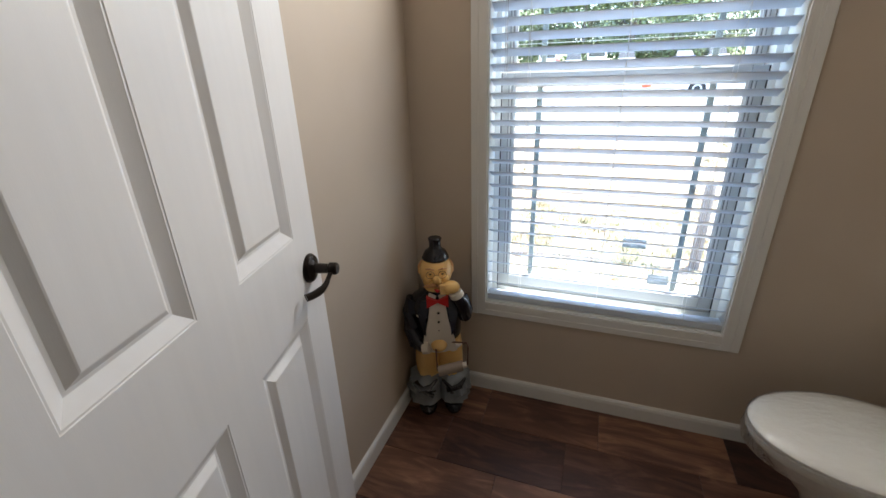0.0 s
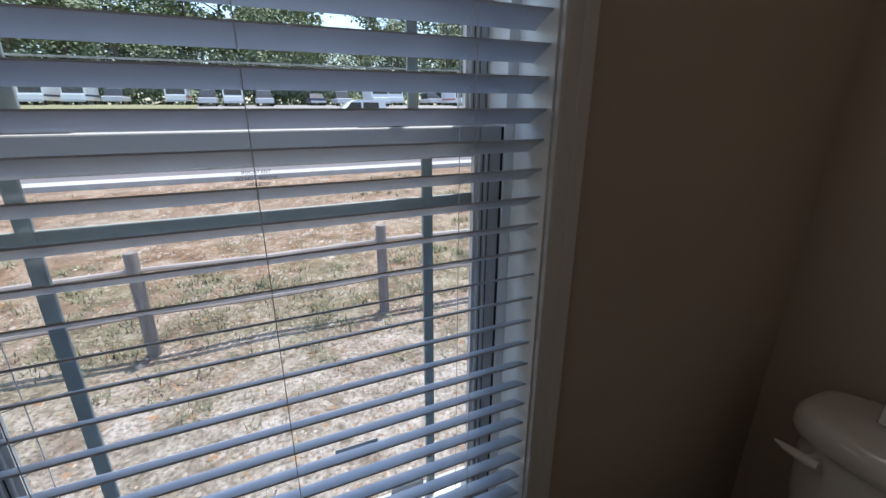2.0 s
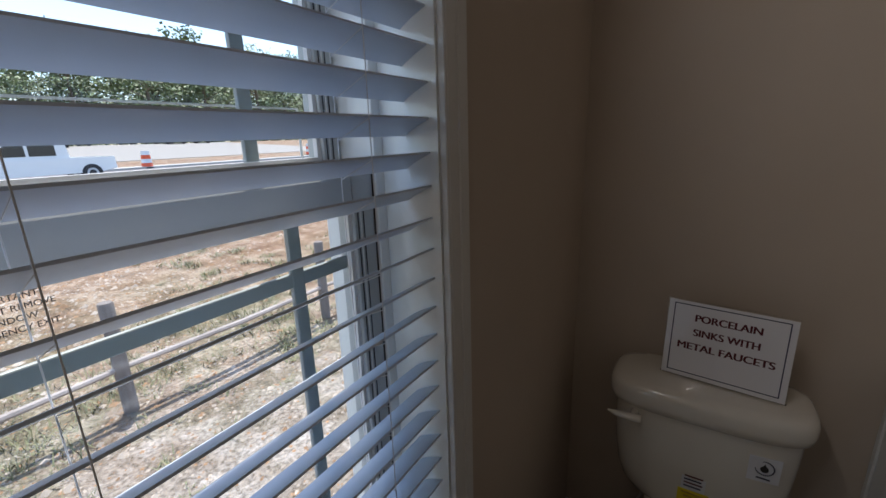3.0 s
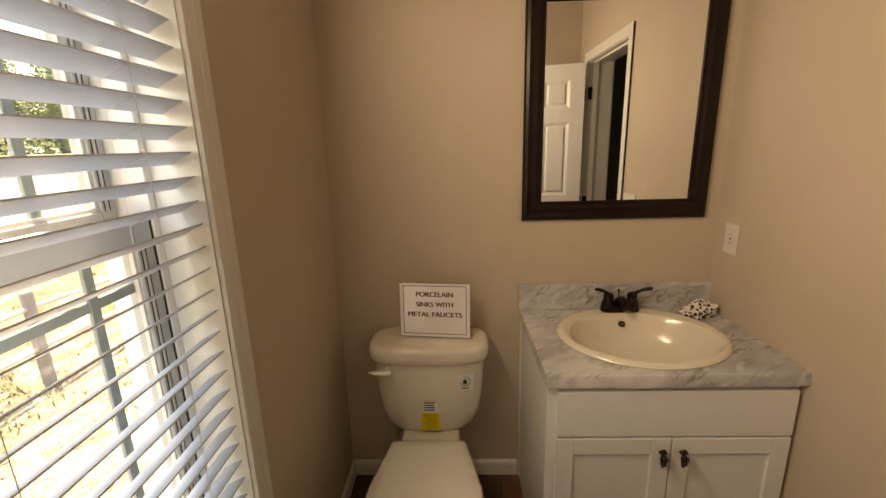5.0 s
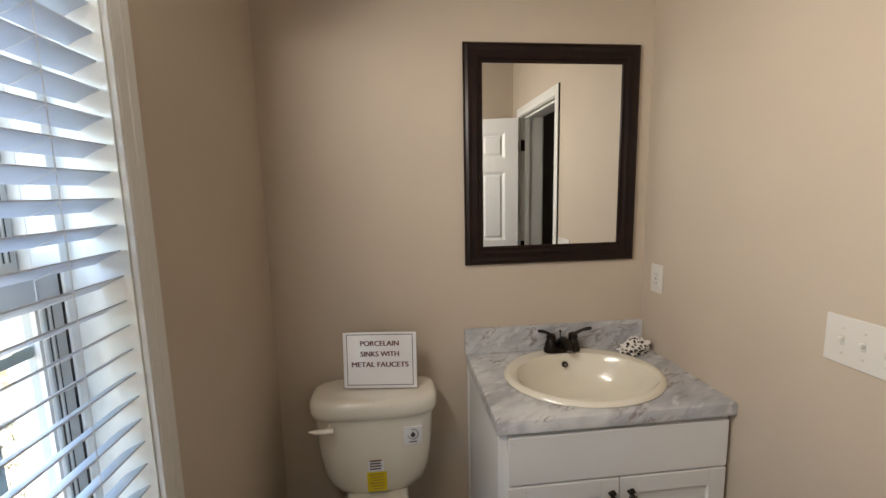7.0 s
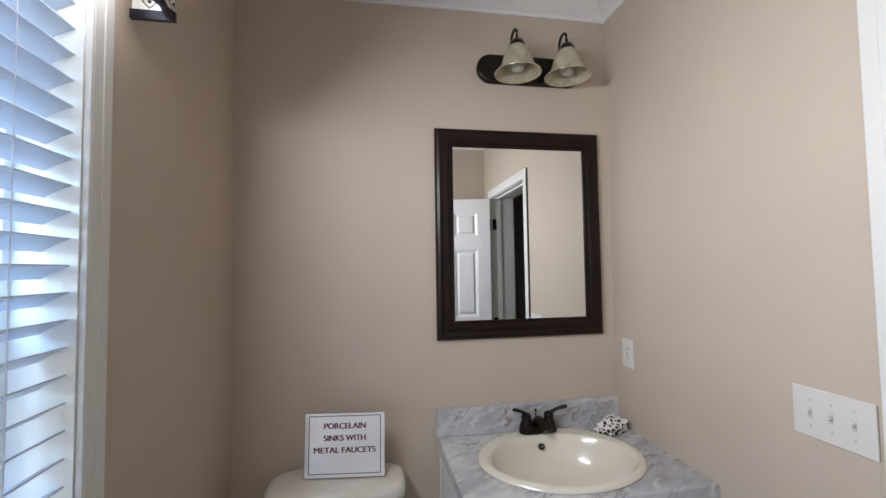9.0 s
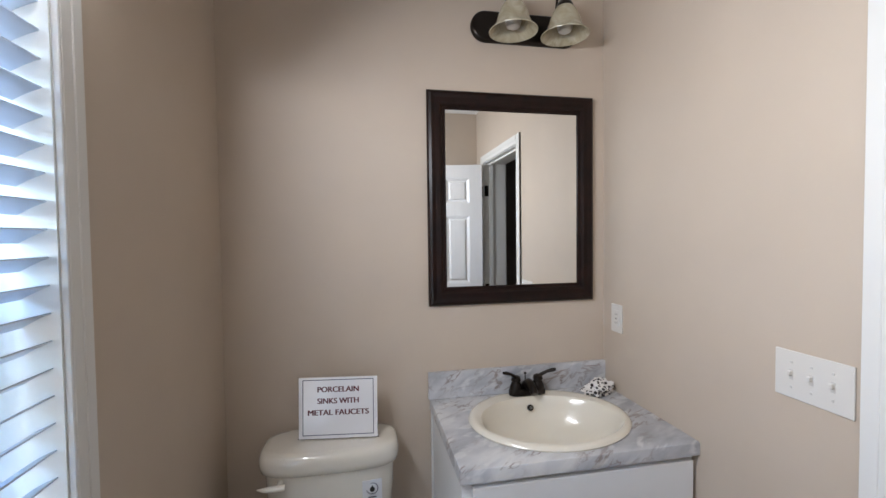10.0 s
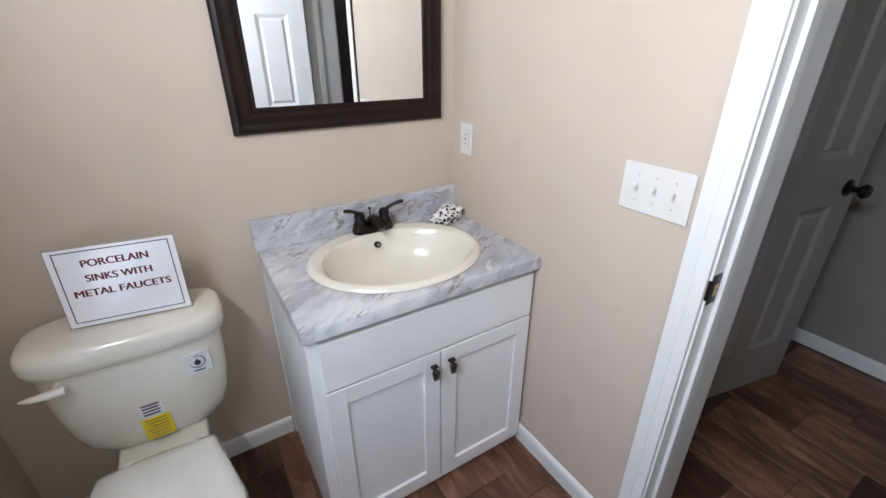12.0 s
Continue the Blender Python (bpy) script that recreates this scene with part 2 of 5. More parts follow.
def dirt():
    m, n, l, b = base_material("dry_dirt", (0.3, 0.22, 0.15), 0.95)
    v = coords(n, l, kind="Object")
    big = noise_tex(n, l, v, 0.35, 5.0, 0.6)
    mid = noise_tex(n, l, v, 2.6, 8.0, 0.7)
    fine = noise_tex(n, l, v, 26.0, 6.0, 0.7)
    c1 = ramp(n, l, big, [(0.35, (0.26, 0.135, 0.07)), (0.55, (0.27, 0.17, 0.10)), (0.7, (0.34, 0.27, 0.19))])
    c2 = ramp(n, l, mid, [(0.40, (0.065, 0.042, 0.022)), (0.49, (0.20, 0.135, 0.085)), (0.60, (0.40, 0.33, 0.25))])
    col = mix_color(n, l, 0.5, c1, c2)
    sp = ramp(n, l, fine, [(0.38, (0.35, 0.31, 0.25)), (0.5, (0.95, 0.95, 0.95)), (0.64, (1.5, 1.5, 1.5))])
    # pale gravelly strip along the house, orange dirt further off
    geo, sep, rng_y = n.new("ShaderNodeNewGeometry"), n.new("ShaderNodeSeparateXYZ"), n.new("ShaderNodeMapRange")
    l.new(geo.outputs["Position"], sep.inputs[0])
    wob = n.new("ShaderNodeMath")
    wob.operation = "MULTIPLY_ADD"
    wob.inputs[1].default_value = 5.0
    l.new(big, wob.inputs[0])
    l.new(sep.outputs["Y"], wob.inputs[2])
    rng_y.inputs["From Min"].default_value, rng_y.inputs["From Max"].default_value = 6.6, 9.6
    l.new(wob.outputs[0], rng_y.inputs["Value"])
    pale = ramp(n, l, mid, [(0.36, (0.17, 0.125, 0.085)), (0.5, (0.29, 0.24, 0.19)), (0.64, (0.41, 0.365, 0.32))])
    col = mix_color(n, l, rng_y.outputs["Result"], pale, col)
    # thin greenish growth in patches along the fence
    band = n.new("ShaderNodeMapRange")
    band.inputs["From Min"].default_value, band.inputs["From Max"].default_value = 3.6, 0.6
    off = n.new("ShaderNodeMath")
    off.operation = "SUBTRACT"
    off.inputs[1].default_value = 6.4
    l.new(sep.outputs["Y"], off.inputs[0])
    size = n.new("ShaderNodeMath")
    size.operation = "ABSOLUTE"
    l.new(off.outputs[0], size.inputs[0])
    l.new(size.outputs[0], band.inputs["Value"])
    patch = ramp(n, l, noise_tex(n, l, v, 1.1, 6.0, 0.65, 0.6), [(0.45, (0, 0, 0)), (0.56, (0.55, 0.55, 0.55))])
    both = n.new("ShaderNodeMath")
    both.operation = "MULTIPLY"
    l.new(patch, both.inputs[0])
    l.new(band.outputs["Result"], both.inputs[1])
    green = ramp(n, l, mid, [(0.40, (0.07, 0.07, 0.03)), (0.5, (0.15, 0.145, 0.075)), (0.62, (0.26, 0.23, 0.15))])
    col = mix_color(n, l, both.outputs[0], col, green)
    l.new(mix_color(n, l, 0.8, col, sp, "MULTIPLY"), b.inputs["Base Color"])
    bump(n, l, b, fine, 0.9, 0.03)
    return m


m_dirt = dirt()
m_asphalt = painted("asphalt", (0.150, 0.132, 0.130), 0.9, 40.0, 0.4, 0.1)
m_lot = painted("pale_lot", (0.27, 0.25, 0.225), 0.9, 20.0, 0.4, 0.1)
m_leaf = painted("leaves", (0.115, 0.145, 0.062), 0.6, 6.0, 0.5, 0.5)
m_leaf2 = painted("leaves_light", (0.17, 0.22, 0.09), 0.6, 6.0, 0.5, 0.4)
m_bark = painted("bark", (0.12, 0.09, 0.06), 0.9, 20.0, 0.6, 0.2)
m_drygrass = painted("dry_grass", (0.28, 0.25, 0.14), 0.8, 20.0, 0.2, 0.3)
m_greengrass = painted("lawn", (0.21, 0.20, 0.10), 0.9, 6.0, 0.5, 0.2)
m_weed = painted("weeds", (0.19, 0.195, 0.10), 0.8, 20.0, 0.2, 0.3)
m_stone = painted("pale_stone", (0.42, 0.35, 0.28), 0.9, 60.0, 0.5, 0.25)
m_clod = painted("dirt_clod", (0.33, 0.20, 0.11), 0.95, 60.0, 0.5, 0.25)
m_post = painted("weathered_post", (0.20, 0.17, 0.15), 0.85, 40.0, 0.5, 0.2, (6, 6, 1))
m_rail = painted("weathered_rail", (0.34, 0.29, 0.26), 0.85, 40.0, 0.5, 0.2)
m_white_car = painted("white_car_paint", (0.78, 0.79, 0.80), 0.2, 10.0, 0.01, 0.01, **{"Coat Weight": 0.6})
m_dark_glass = painted("dark_car_glass", (0.03, 0.035, 0.04), 0.08)
m_tyre = painted("tyre_rubber", (0.02, 0.02, 0.02), 0.8)
m_orange = painted("orange_plastic", (0.75, 0.10, 0.03), 0.5)
m_navy = painted("navy_paint", (0.04, 0.05, 0.10), 0.4)
m_red = painted("red_paint", (0.40, 0.09, 0.08), 0.4)
m_hat = painted("glossy_black", (0.012, 0.012, 0.016), 0.16)
m_coat = painted("glossy_navy_black", (0.012, 0.013, 0.022), 0.2)
m_skin = painted("figure_ochre_paint", (0.86, 0.53, 0.19), 0.24, 30.0, 0.1, 0.22)
m_shirt = painted("figure_white_paint", (0.68, 0.62, 0.52), 0.35)
m_bow = painted("figure_red_paint", (0.55, 0.02, 0.02), 0.3)
m_jeans = painted("figure_grey_paint", (0.22, 0.24, 0.25), 0.4, 40.0, 0.5, 0.35)
m_tache = painted("figure_orange_paint", (0.60, 0.30, 0.11), 0.4)
m_rust = painted("rust_wire", (0.12, 0.05, 0.03), 0.5)
m_roll = painted("cardboard_roll", (0.30, 0.24, 0.19), 0.7)


# ---- mesh helpers ----
def box(bm, x0, x1, y0, y1, z0, z1, mat=0, bevel=0.0, segs=2):
    """A box from corner to corner; bevel rounds its edges."""
    v = [bm.verts.new(p) for p in itertools.product((x0, x1), (y0, y1), (z0, z1))]
    quads = ((0, 1, 3, 2), (4, 6, 7, 5), (0, 4, 5, 1), (2, 3, 7, 6), (0, 2, 6, 4), (1, 5, 7, 3))
    faces = [bm.faces.new([v[k] for k in q]) for q in quads]
    for f in faces:
        f.material_index = mat
    if bevel:
        edges = list({e for f in faces for e in f.edges})
        r = bmesh.ops.bevel(bm, geom=edges, offset=bevel, segments=segs, affect="EDGES", profile=0.5)
        for f in r["faces"]:
            f.material_index = mat
    return v


def boxes(*args, bevel=0.0, segs=2):
    bm = bmesh.new()
    for a in args:
        box(bm, *a, bevel=bevel, segs=segs)
    return bm


def ring_loft(bm, rings, mat=0, close=True, cap0=True, cap1=True):
    """Skin between rings, each a list of points of equal number."""
    rows = [[bm.verts.new(p) for p in r] for r in rings]
    n = len(rows[0])
    for a, b in zip(rows, rows[1:]):
        for k in range(n if close else n - 1):
            f = bm.faces.new((a[k], a[(k + 1) % n], b[(k + 1) % n], b[k]))
            f.material_index = mat
    if cap0:
        bm.faces.new(rows[0][::-1]).material_index = mat
    if cap1:
        bm.faces.new(rows[-1]).material_index = mat
    return rows


def lathe(bm, profile, center=(0, 0, 0), n=24, mat=0, axis="z", cap0=True, cap1=True):
    """Turns (radius, height) pairs about an axis."""
    rings = []
    for r, h in profile:
        ring = []
        for k in range(n):
            a = 2 * math.pi * k / n
            c, s = r * math.cos(a), r * math.sin(a)
            p = {"z": (c, s, h), "y": (s, h, c), "x": (h, c, s)}[axis]
            ring.append(tuple(p[i] + center[i] for i in range(3)))
        rings.append(ring)
    return ring_loft(bm, rings, mat, True, cap0, cap1)


def tube(bm, points, radius, n=10, mat=0, flat=1.0):
    """A round bar along points; radius may be a list."""
    pts = [Vector(p) for p in points]
    rings = []
    up = Vector((0, 0, 1))
    for k, p in enumerate(pts):
        d = (pts[min(k + 1, len(pts) - 1)] - pts[max(k - 1, 0)]).normalized()
        side = d.cross(up)
        if side.length < 0.05:
            side = d.cross(Vector((1, 0, 0)))
        side.normalize()
        top = side.cross(d).normalized()
        r = radius[k] if isinstance(radius, (list, tuple)) else radius
        rings.append([p + side * (r * math.cos(2 * math.pi * j / n)) + top * (r * flat * math.sin(2 * math.pi * j / n)) for j in range(n)])
    return ring_loft(bm, rings, mat)


def ellipsoid(bm, c, r, mat=0, nu=16, nv=10):
    rings = []
    for i in range(1, nv):
        a = math.pi * i / nv
        rings.append([(c[0] + r[0] * math.sin(a) * math.cos(2 * math.pi * k / nu), c[1] + r[1] * math.sin(a) * math.sin(2 * math.pi * k / nu), c[2] - r[2] * math.cos(a)) for k in range(nu)])
    ring_loft(bm, rings, mat)


def superellipse(cx, cy, ax, ay, z, power=2.5, n=40, front=1.0):
    out = []
    for k in range(n):
        a = 2 * math.pi * k / n
        c, s = math.cos(a), math.sin(a)
        x = math.copysign(abs(c) ** (2 / power), c) * ax
        y = math.copysign(abs(s) ** (2 / power), s) * ay
        out.append((cx + x, cy + y, z))
    return out


def part(name, bm, material, parent=None, label="", smooth=False, local=False, kind=""):
    """Links a bmesh as ONE mesh object under a thing; its points are given in the world unless local."""
    if not local and parent is not None:
        root = parent
        while root.parent is not None:
            root = root.parent
        bm.transform(Matrix.Translation(-root.location))
    bmesh.ops.recalc_face_normals(bm, faces=bm.faces)
    me = bpy.data.meshes.new(name)
    bm.to_mesh(me)
    bm.free()
    for m in material if isinstance(material, (list, tuple)) else [material]:
        me.materials.append(m)
    if smooth:
        me.shade_smooth()
        me.set_sharp_from_angle(angle=radians(38))
    ob = new(name, me)
    ob.parent = parent
    if label:
        ob["label"] = label
    if kind:
        ob["kind"] = kind
    return ob


def thing(name, at, label, category, group="", kind="", turn=0.0):
    ob = new(name)
    ob.location = at
    ob.rotation_euler = (0, 0, radians(turn))
    return tagged(ob, label, category, group, kind)


def solo(name, bm, material, at, label, category="", kind="", smooth=False, group=""):
    """A thing that is one mesh, with its origin at its base."""
    bm.transform(Matrix.Translation(-Vector(at)))
    ob = part(name, bm, material, None, label, smooth, True, kind)
    ob.location = at
    return tagged(ob, label, category, group, kind)


def flat_text(name, words, size, at, facing, material, parent, label="", bold=0.0):
    """Writing as a thin mesh; facing is the pose's turn."""
    cu = bpy.data.curves.new(name, "FONT")
    cu.body, cu.size, cu.align_x, cu.align_y, cu.extrude = words, size, "CENTER", "CENTER", 0.0002
    tmp = bpy.data.objects.new(name, cu)
    scene.collection.objects.link(tmp)
    me = bpy.data.meshes.new_from_object(tmp)
    bpy.data.objects.remove(tmp)
    me.name = name
    if bold:
        bm = bmesh.new()
        bm.from_mesh(me)
        first = list(bm.verts)
        again = bmesh.ops.duplicate(bm, geom=list(bm.verts) + list(bm.edges) + list(bm.faces))["geom"]
        for v in again:
            if isinstance(v, bmesh.types.BMVert):
                v.co += Vector((bold, 0.0, 0.00005))
        for v in first:
            v.co.x -= bold
        bm.to_mesh(me)
        bm.free()
    me.materials.clear()
    me.materials.append(material)
    ob = new(name, me)
    ob.parent = parent
    ob.matrix_basis = pose(*at, *facing)
    if label:
        ob["label"] = label
    return ob


# ---- the room's shell ----
XW, XE, YS, YN, ZC = -0.015, 2.0, -0.02, 1.5, 2.605
WX0, WX1, WZ0, WZ1 = 0.291, 1.179, 0.456, 2.16
DX0, DX1, DZ = 0.212, 0.972, 2.06
T = 0.12
TS = 0.183  # the doubled wall that the doorway goes through


def wall(name, pieces, label, mat=m_wall):
    bm = boxes(*pieces)
    ob = part(name, bm, mat, None, "", False, True, "structure")
    return tagged(ob, label, "wall", kind="structure")


wall("wall_north", [(XW - T, WX0, YN, YN + T + 0.1, 0, ZC), (WX1, XE + T, YN, YN + T + 0.1, 0, ZC), (WX0, WX1, YN, YN + T + 0.1, 0, WZ0), (WX0, WX1, YN, YN + T + 0.1, WZ1, ZC)], "beige vinyl wall round the window")
wall("wall_east", [(XE, XE + T, YS, YN, 0, ZC)], "beige vinyl wall behind toilet and vanity")
wall("wall_west", [(XW - T, XW, YS, YN, 0, ZC)], "beige vinyl wall beside the door")
wall("wall_south", [(XW - T, DX0 - 0.02, YS - TS, YS, 0, ZC), (DX1 + 0.02, XE + T, YS - TS, YS, 0, ZC), (DX0 - 0.02, DX1 + 0.02, YS - TS, YS, DZ + 0.02, ZC)], "beige vinyl wall with the doorway")
HX0, HX1, HY = -1.3, 1.30, -1.71
wall("wall_hall_south", [(HX0 - T, HX1 + T, HY - T, HY, 0, ZC)], "hallway wall, shade put into its dark grey colour", m_hall_wall)
wall("wall_hall_east", [(HX1, HX1 + T, HY, YS - TS, 0, ZC)], "hallway end wall, shade put into its dark grey colour", m_hall_wall)
wall("wall_hall_west", [(HX0 - T, HX0, HY, YS - TS, 0, ZC)], "hallway end wall, shade put into its dark grey colour", m_hall_wall)
wall("wall_hall_north", [(HX0 - T, XW - T, YS - TS, YS, 0, ZC)], "hallway wall beside the bathroom, shade put into its dark grey colour", m_hall_wall)
bm = boxes((HX0 - T, XE + T, HY - T, YN + T, ZC, ZC + 0.1))
tagged(part("ceiling", bm, m_ceiling, None, "", False, True, "structure"), "white lightly textured ceiling", "ceiling", kind="structure")
floor = tagged(part("floor", boxes((HX0, XE + T, HY, YN + T, -0.1, -0.004)), m_subfloor, None, "", False, True, "structure"), "wood-look tile floor in dark red brown", "floor", kind="structure")
tagged(part("foundation", boxes((-4.0, 6.0, -5.0, YN + T + 0.1, -1.05, -0.1)), m_siding, None, "", False, True, "structure"), "plain pale skirting under the home", "wall", kind="structure")


def moulding(name, profile, a, b, out, z, mat, label):
    """A trim of the given (depth, height) profile from a to b on a wall whose face looks along out."""
    bm = bmesh.new()
    rings = [[(p[0] + out[0] * d, p[1] + out[1] * d, z + h) for d, h in profile] for p in (a, b)]
    ring_loft(bm, rings)
    return tagged(part(name, bm, mat, None, "", False, True, "structure"), label, "trim", kind="structure")


BASE = [(0, 0), (0.013, 0), (0.013, 0.055), (0.010, 0.066), (0.004, 0.072), (0, 0.074)]
moulding("baseboard", BASE, (XW, YN), (XE, YN), (0, -1), 0, m_trim, "white rounded baseboard under the window")
moulding("baseboard", BASE, (XE, 0.744), (XE, YN - 0.013), (-1, 0), 0, m_trim, "white rounded baseboard behind the toilet")
moulding("baseboard", BASE, (XW, YS), (XW, YN - 0.013), (1, 0), 0, m_trim, "white rounded baseboard beside the door")
moulding("baseboard", BASE, (DX1 + 0.066, YS), (1.490, YS), (0, 1), 0, m_trim, "white rounded baseboard beside the vanity")
moulding("baseboard", BASE, (HX0, HY), (HX1, HY), (0, 1), 0, m_trim, "white baseboard along the hallway")
CROWN = [(0, 0), (0.008, 0), (0.012, 0.012), (0.03, 0.026), (0.05, 0.040), (0.062, 0.052), (0.07, 0.062), (0.07, 0.0699), (0, 0.0699)]
zc = ZC - 0.07
moulding("crown_moulding", CROWN, (XE, YS), (XE, YN), (-1, 0), zc, m_ceiling, "white crown moulding")
moulding("crown_moulding", CROWN, (XW, YS), (XW, YN), (1, 0), zc, m_ceiling, "white crown moulding")
moulding("crown_moulding", CROWN, (XW + 0.001, YN), (XE - 0.001, YN), (0, -1), zc - 0.001, m_ceiling, "white crown moulding")
moulding("crown_moulding", CROWN, (XW + 0.001, YS), (XE - 0.001, YS), (0, 1), zc - 0.001, m_ceiling, "white crown moulding")


def frame_bars(x0, x1, z0, z1, w, y, out, sill=True, steps=((0.0, 1.0, 0.012), (0.08, 0.40, 0.0128), (0.55, 1.0, 0.0142))):
    """Four (or three) mitre-less bars round an opening, each as its own bmesh."""
    made = []
    steps = [(a * w, b * w, d) for a, b, d in steps]
    for side in ("l", "r", "t", "b"):
        if side == "b" and not sill:
            continue
        bm = bmesh.new()
        for a, b, d in steps:
            ya, yb = sorted((y, y + d * out))
            if side == "l":
                box(bm, x0 - b, x0 - a, ya, yb, z0 - (w if sill else 0), z1 + w, 0, 0.0015, 1)
            elif side == "r":
                box(bm, x1 + a, x1 + b, ya, yb, z0 - (w if sill else 0), z1 + w, 0, 0.0015, 1)
            elif side == "t":
                box(bm, x0, x1, ya, yb, z1 + a, z1 + b, 0, 0.0015, 1)
            else:
                box(bm, x0, x1, ya, yb, z0 - b, z0 - a, 0, 0.0015, 1)
        made.append(bm)
    return made


# ---- window ----
window = thing("window_1", (0.735, YN, WZ0), "single-hung white vinyl window with prairie grid, closed", "window", kind="structure")
for bm in frame_bars(WX0 + 0.004, WX1 - 0.004, WZ0 + 0.004, WZ1 - 0.004, 0.060, YN, -1):
    part("window_casing", bm, m_trim, window)
J = 0.008
part("window_jamb", boxes((WX0, WX0 + J, YN, YN + 0.1, WZ0, WZ1), (WX1 - J, WX1, YN, YN + 0.1, WZ0, WZ1)), m_reveal, window)
part("window_sill", boxes((WX0 + J, WX1 - J, YN, YN + 0.1, WZ0, WZ0 + J), (WX0 + J, WX1 - J, YN, YN + 0.1, WZ1 - J, WZ1)), m_reveal, window)
fy0, fy1 = YN + 0.1, YN + 0.215
part("window_frame", boxes((WX0, WX0 + 0.028, fy0, fy1, WZ0, WZ1), (WX1 - 0.028, WX1, fy0, fy1, WZ0, WZ1), bevel=0.002), m_reveal, window)
part("window_frame", boxes((WX0 + 0.028, WX1 - 0.028, fy0, fy1, WZ0, WZ0 + 0.035), (WX0 + 0.028, WX1 - 0.028, fy0, fy1, WZ1 - 0.03, WZ1), bevel=0.002), m_vinyl, window)
part("window_seal", boxes((WX0 + 0.028, WX0 + 0.031, fy0 + 0.004, fy0 + 0.02, WZ0 + 0.035, 1.36), (WX1 - 0.031, WX1 - 0.028, fy0 + 0.004, fy0 + 0.02, WZ0 + 0.035, 1.36)), m_seal, window)


def sash(name, y0, z0, z1, stile, rail_b, rail_t):
    x0, x1 = WX0 + 0.031, WX1 - 0.031
    s = part(name, boxes((x0, x0 + stile, y0, y0 + 0.035, z0, z1), (x1 - stile, x1, y0, y0 + 0.035, z0, z1), (x0 + stile, x1 - stile, y0, y0 + 0.035, z0, z0 + rail_b), (x0 + stile, x1 - stile, y0, y0 + 0.035, z1 - rail_t, z1), bevel=0.003), m_vinyl, window)
    gx0, gx1, gz0, gz1 = x0 + stile, x1 - stile, z0 + rail_b, z1 - rail_t
    part("glazing_bead", boxes((gx0, gx0 + 0.007, y0 + 0.006, y0 + 0.014, gz0, gz1), (gx1 - 0.007, gx1, y0 + 0.006, y0 + 0.014, gz0, gz1), (gx0 + 0.007, gx1 - 0.007, y0 + 0.006, y0 + 0.014, gz1 - 0.007, gz1), (gx0 + 0.007, gx1 - 0.007, y0 + 0.006, y0 + 0.014, gz0, gz0 + 0.007)), m_trim, s)
    for d, w, mat in ((0.006, 0.0016, m_seal), (0.011, 0.0030, m_trim), (0.018, 0.0012, m_seal)):
        part("sash_line", boxes((gx0 - d - w, gx0 - d, y0 - 0.0012, y0 + 0.0006, gz0, gz1), (gx1 + d, gx1 + d + w, y0 - 0.0012, y0 + 0.0006, gz0, gz1)), mat, s)
    p = part("pane", boxes((gx0, gx1, y0 + 0.014, y0 + 0.018, gz0, gz1)), m_glass, s, "clear window glass")
    p.visible_shadow = False
    return s, gx0, gx1, gz0, gz1


low, gx0, gx1, gz0, gz1 = sash("lower_sash", YN + 0.105, WZ0 + 0.035, 1.362, 0.044, 0.055, 0.045)
up, ux0, ux1, uz0, uz1 = sash("upper_sash", YN + 0.165, 1.335, WZ1 - 0.03, 0.034, 0.045, 0.03)
for (s, y, z0, z1, zh, who) in ((low, YN + 0.126, gz0, gz1, 1.232, "l"), (up, YN + 0.188, uz0, uz1, None, "u")):
    for xm in (0.458, 1.012):
        part("muntin", boxes((xm - 0.010, xm + 0.010, y, y + 0.008, z0, z1), bevel=0.002), m_muntin, s, "grey grid bar between the panes")
    if zh:
        part("muntin", boxes((gx0, gx1, y + 0.001, y + 0.007, zh - 0.010, zh + 0.010), bevel=0.002), m_muntin, s, "grey grid bar between the panes")
# thin white line across the upper pane, turning down at its right end
part("screen_frame", boxes((ux0, ux1, YN + 0.211, YN + 0.2135, 1.4565, 1.459), (ux1 - 0.003, ux1, YN + 0.211, YN + 0.2135, 1.38, 1.4565)), m_trim, window)
for xl in (0.50, 0.93):
    lat = part("sash_latch", boxes((xl - 0.035, xl + 0.035, YN + 0.118, YN + 0.138, 1.362, 1.372), bevel=0.003), m_vinyl, window)

# blind: slats tilted with their room edge up
blind = thing("window_blind", (0.735, YN + 0.035, WZ0 + 0.01), "white faux-wood slatted blind, lowered and half open in the window", "blind")
BX0, BX1, BY, TILT = 0.300, 1.172, YN + 0.035, radians(27)


def slat_mesh():
    bm = bmesh.new()
    w, t, n = 0.0245, 0.0014, 6
    top = [(-w + 2 * w * k / n, 0.0012 * (1 - (2 * k / n - 1) ** 2) + t) for k in range(n + 1)]
    bot = [(u, v - 2 * t) for u, v in reversed(top)]
    prof = top + bot
    half = (BX1 - BX0) / 2
    rings = [[(x, u * math.cos(TILT) + v * math.sin(TILT), -u * math.sin(TILT) + v * math.cos(TILT)) for u, v in prof] for x in (-half, half)]
    ring_loft(bm, rings)
    bmesh.ops.recalc_face_normals(bm, faces=bm.faces)
    me = bpy.data.meshes.new("slat")
    bm.to_mesh(me)
    bm.free()
    me.materials.append(m_slat)
    return me


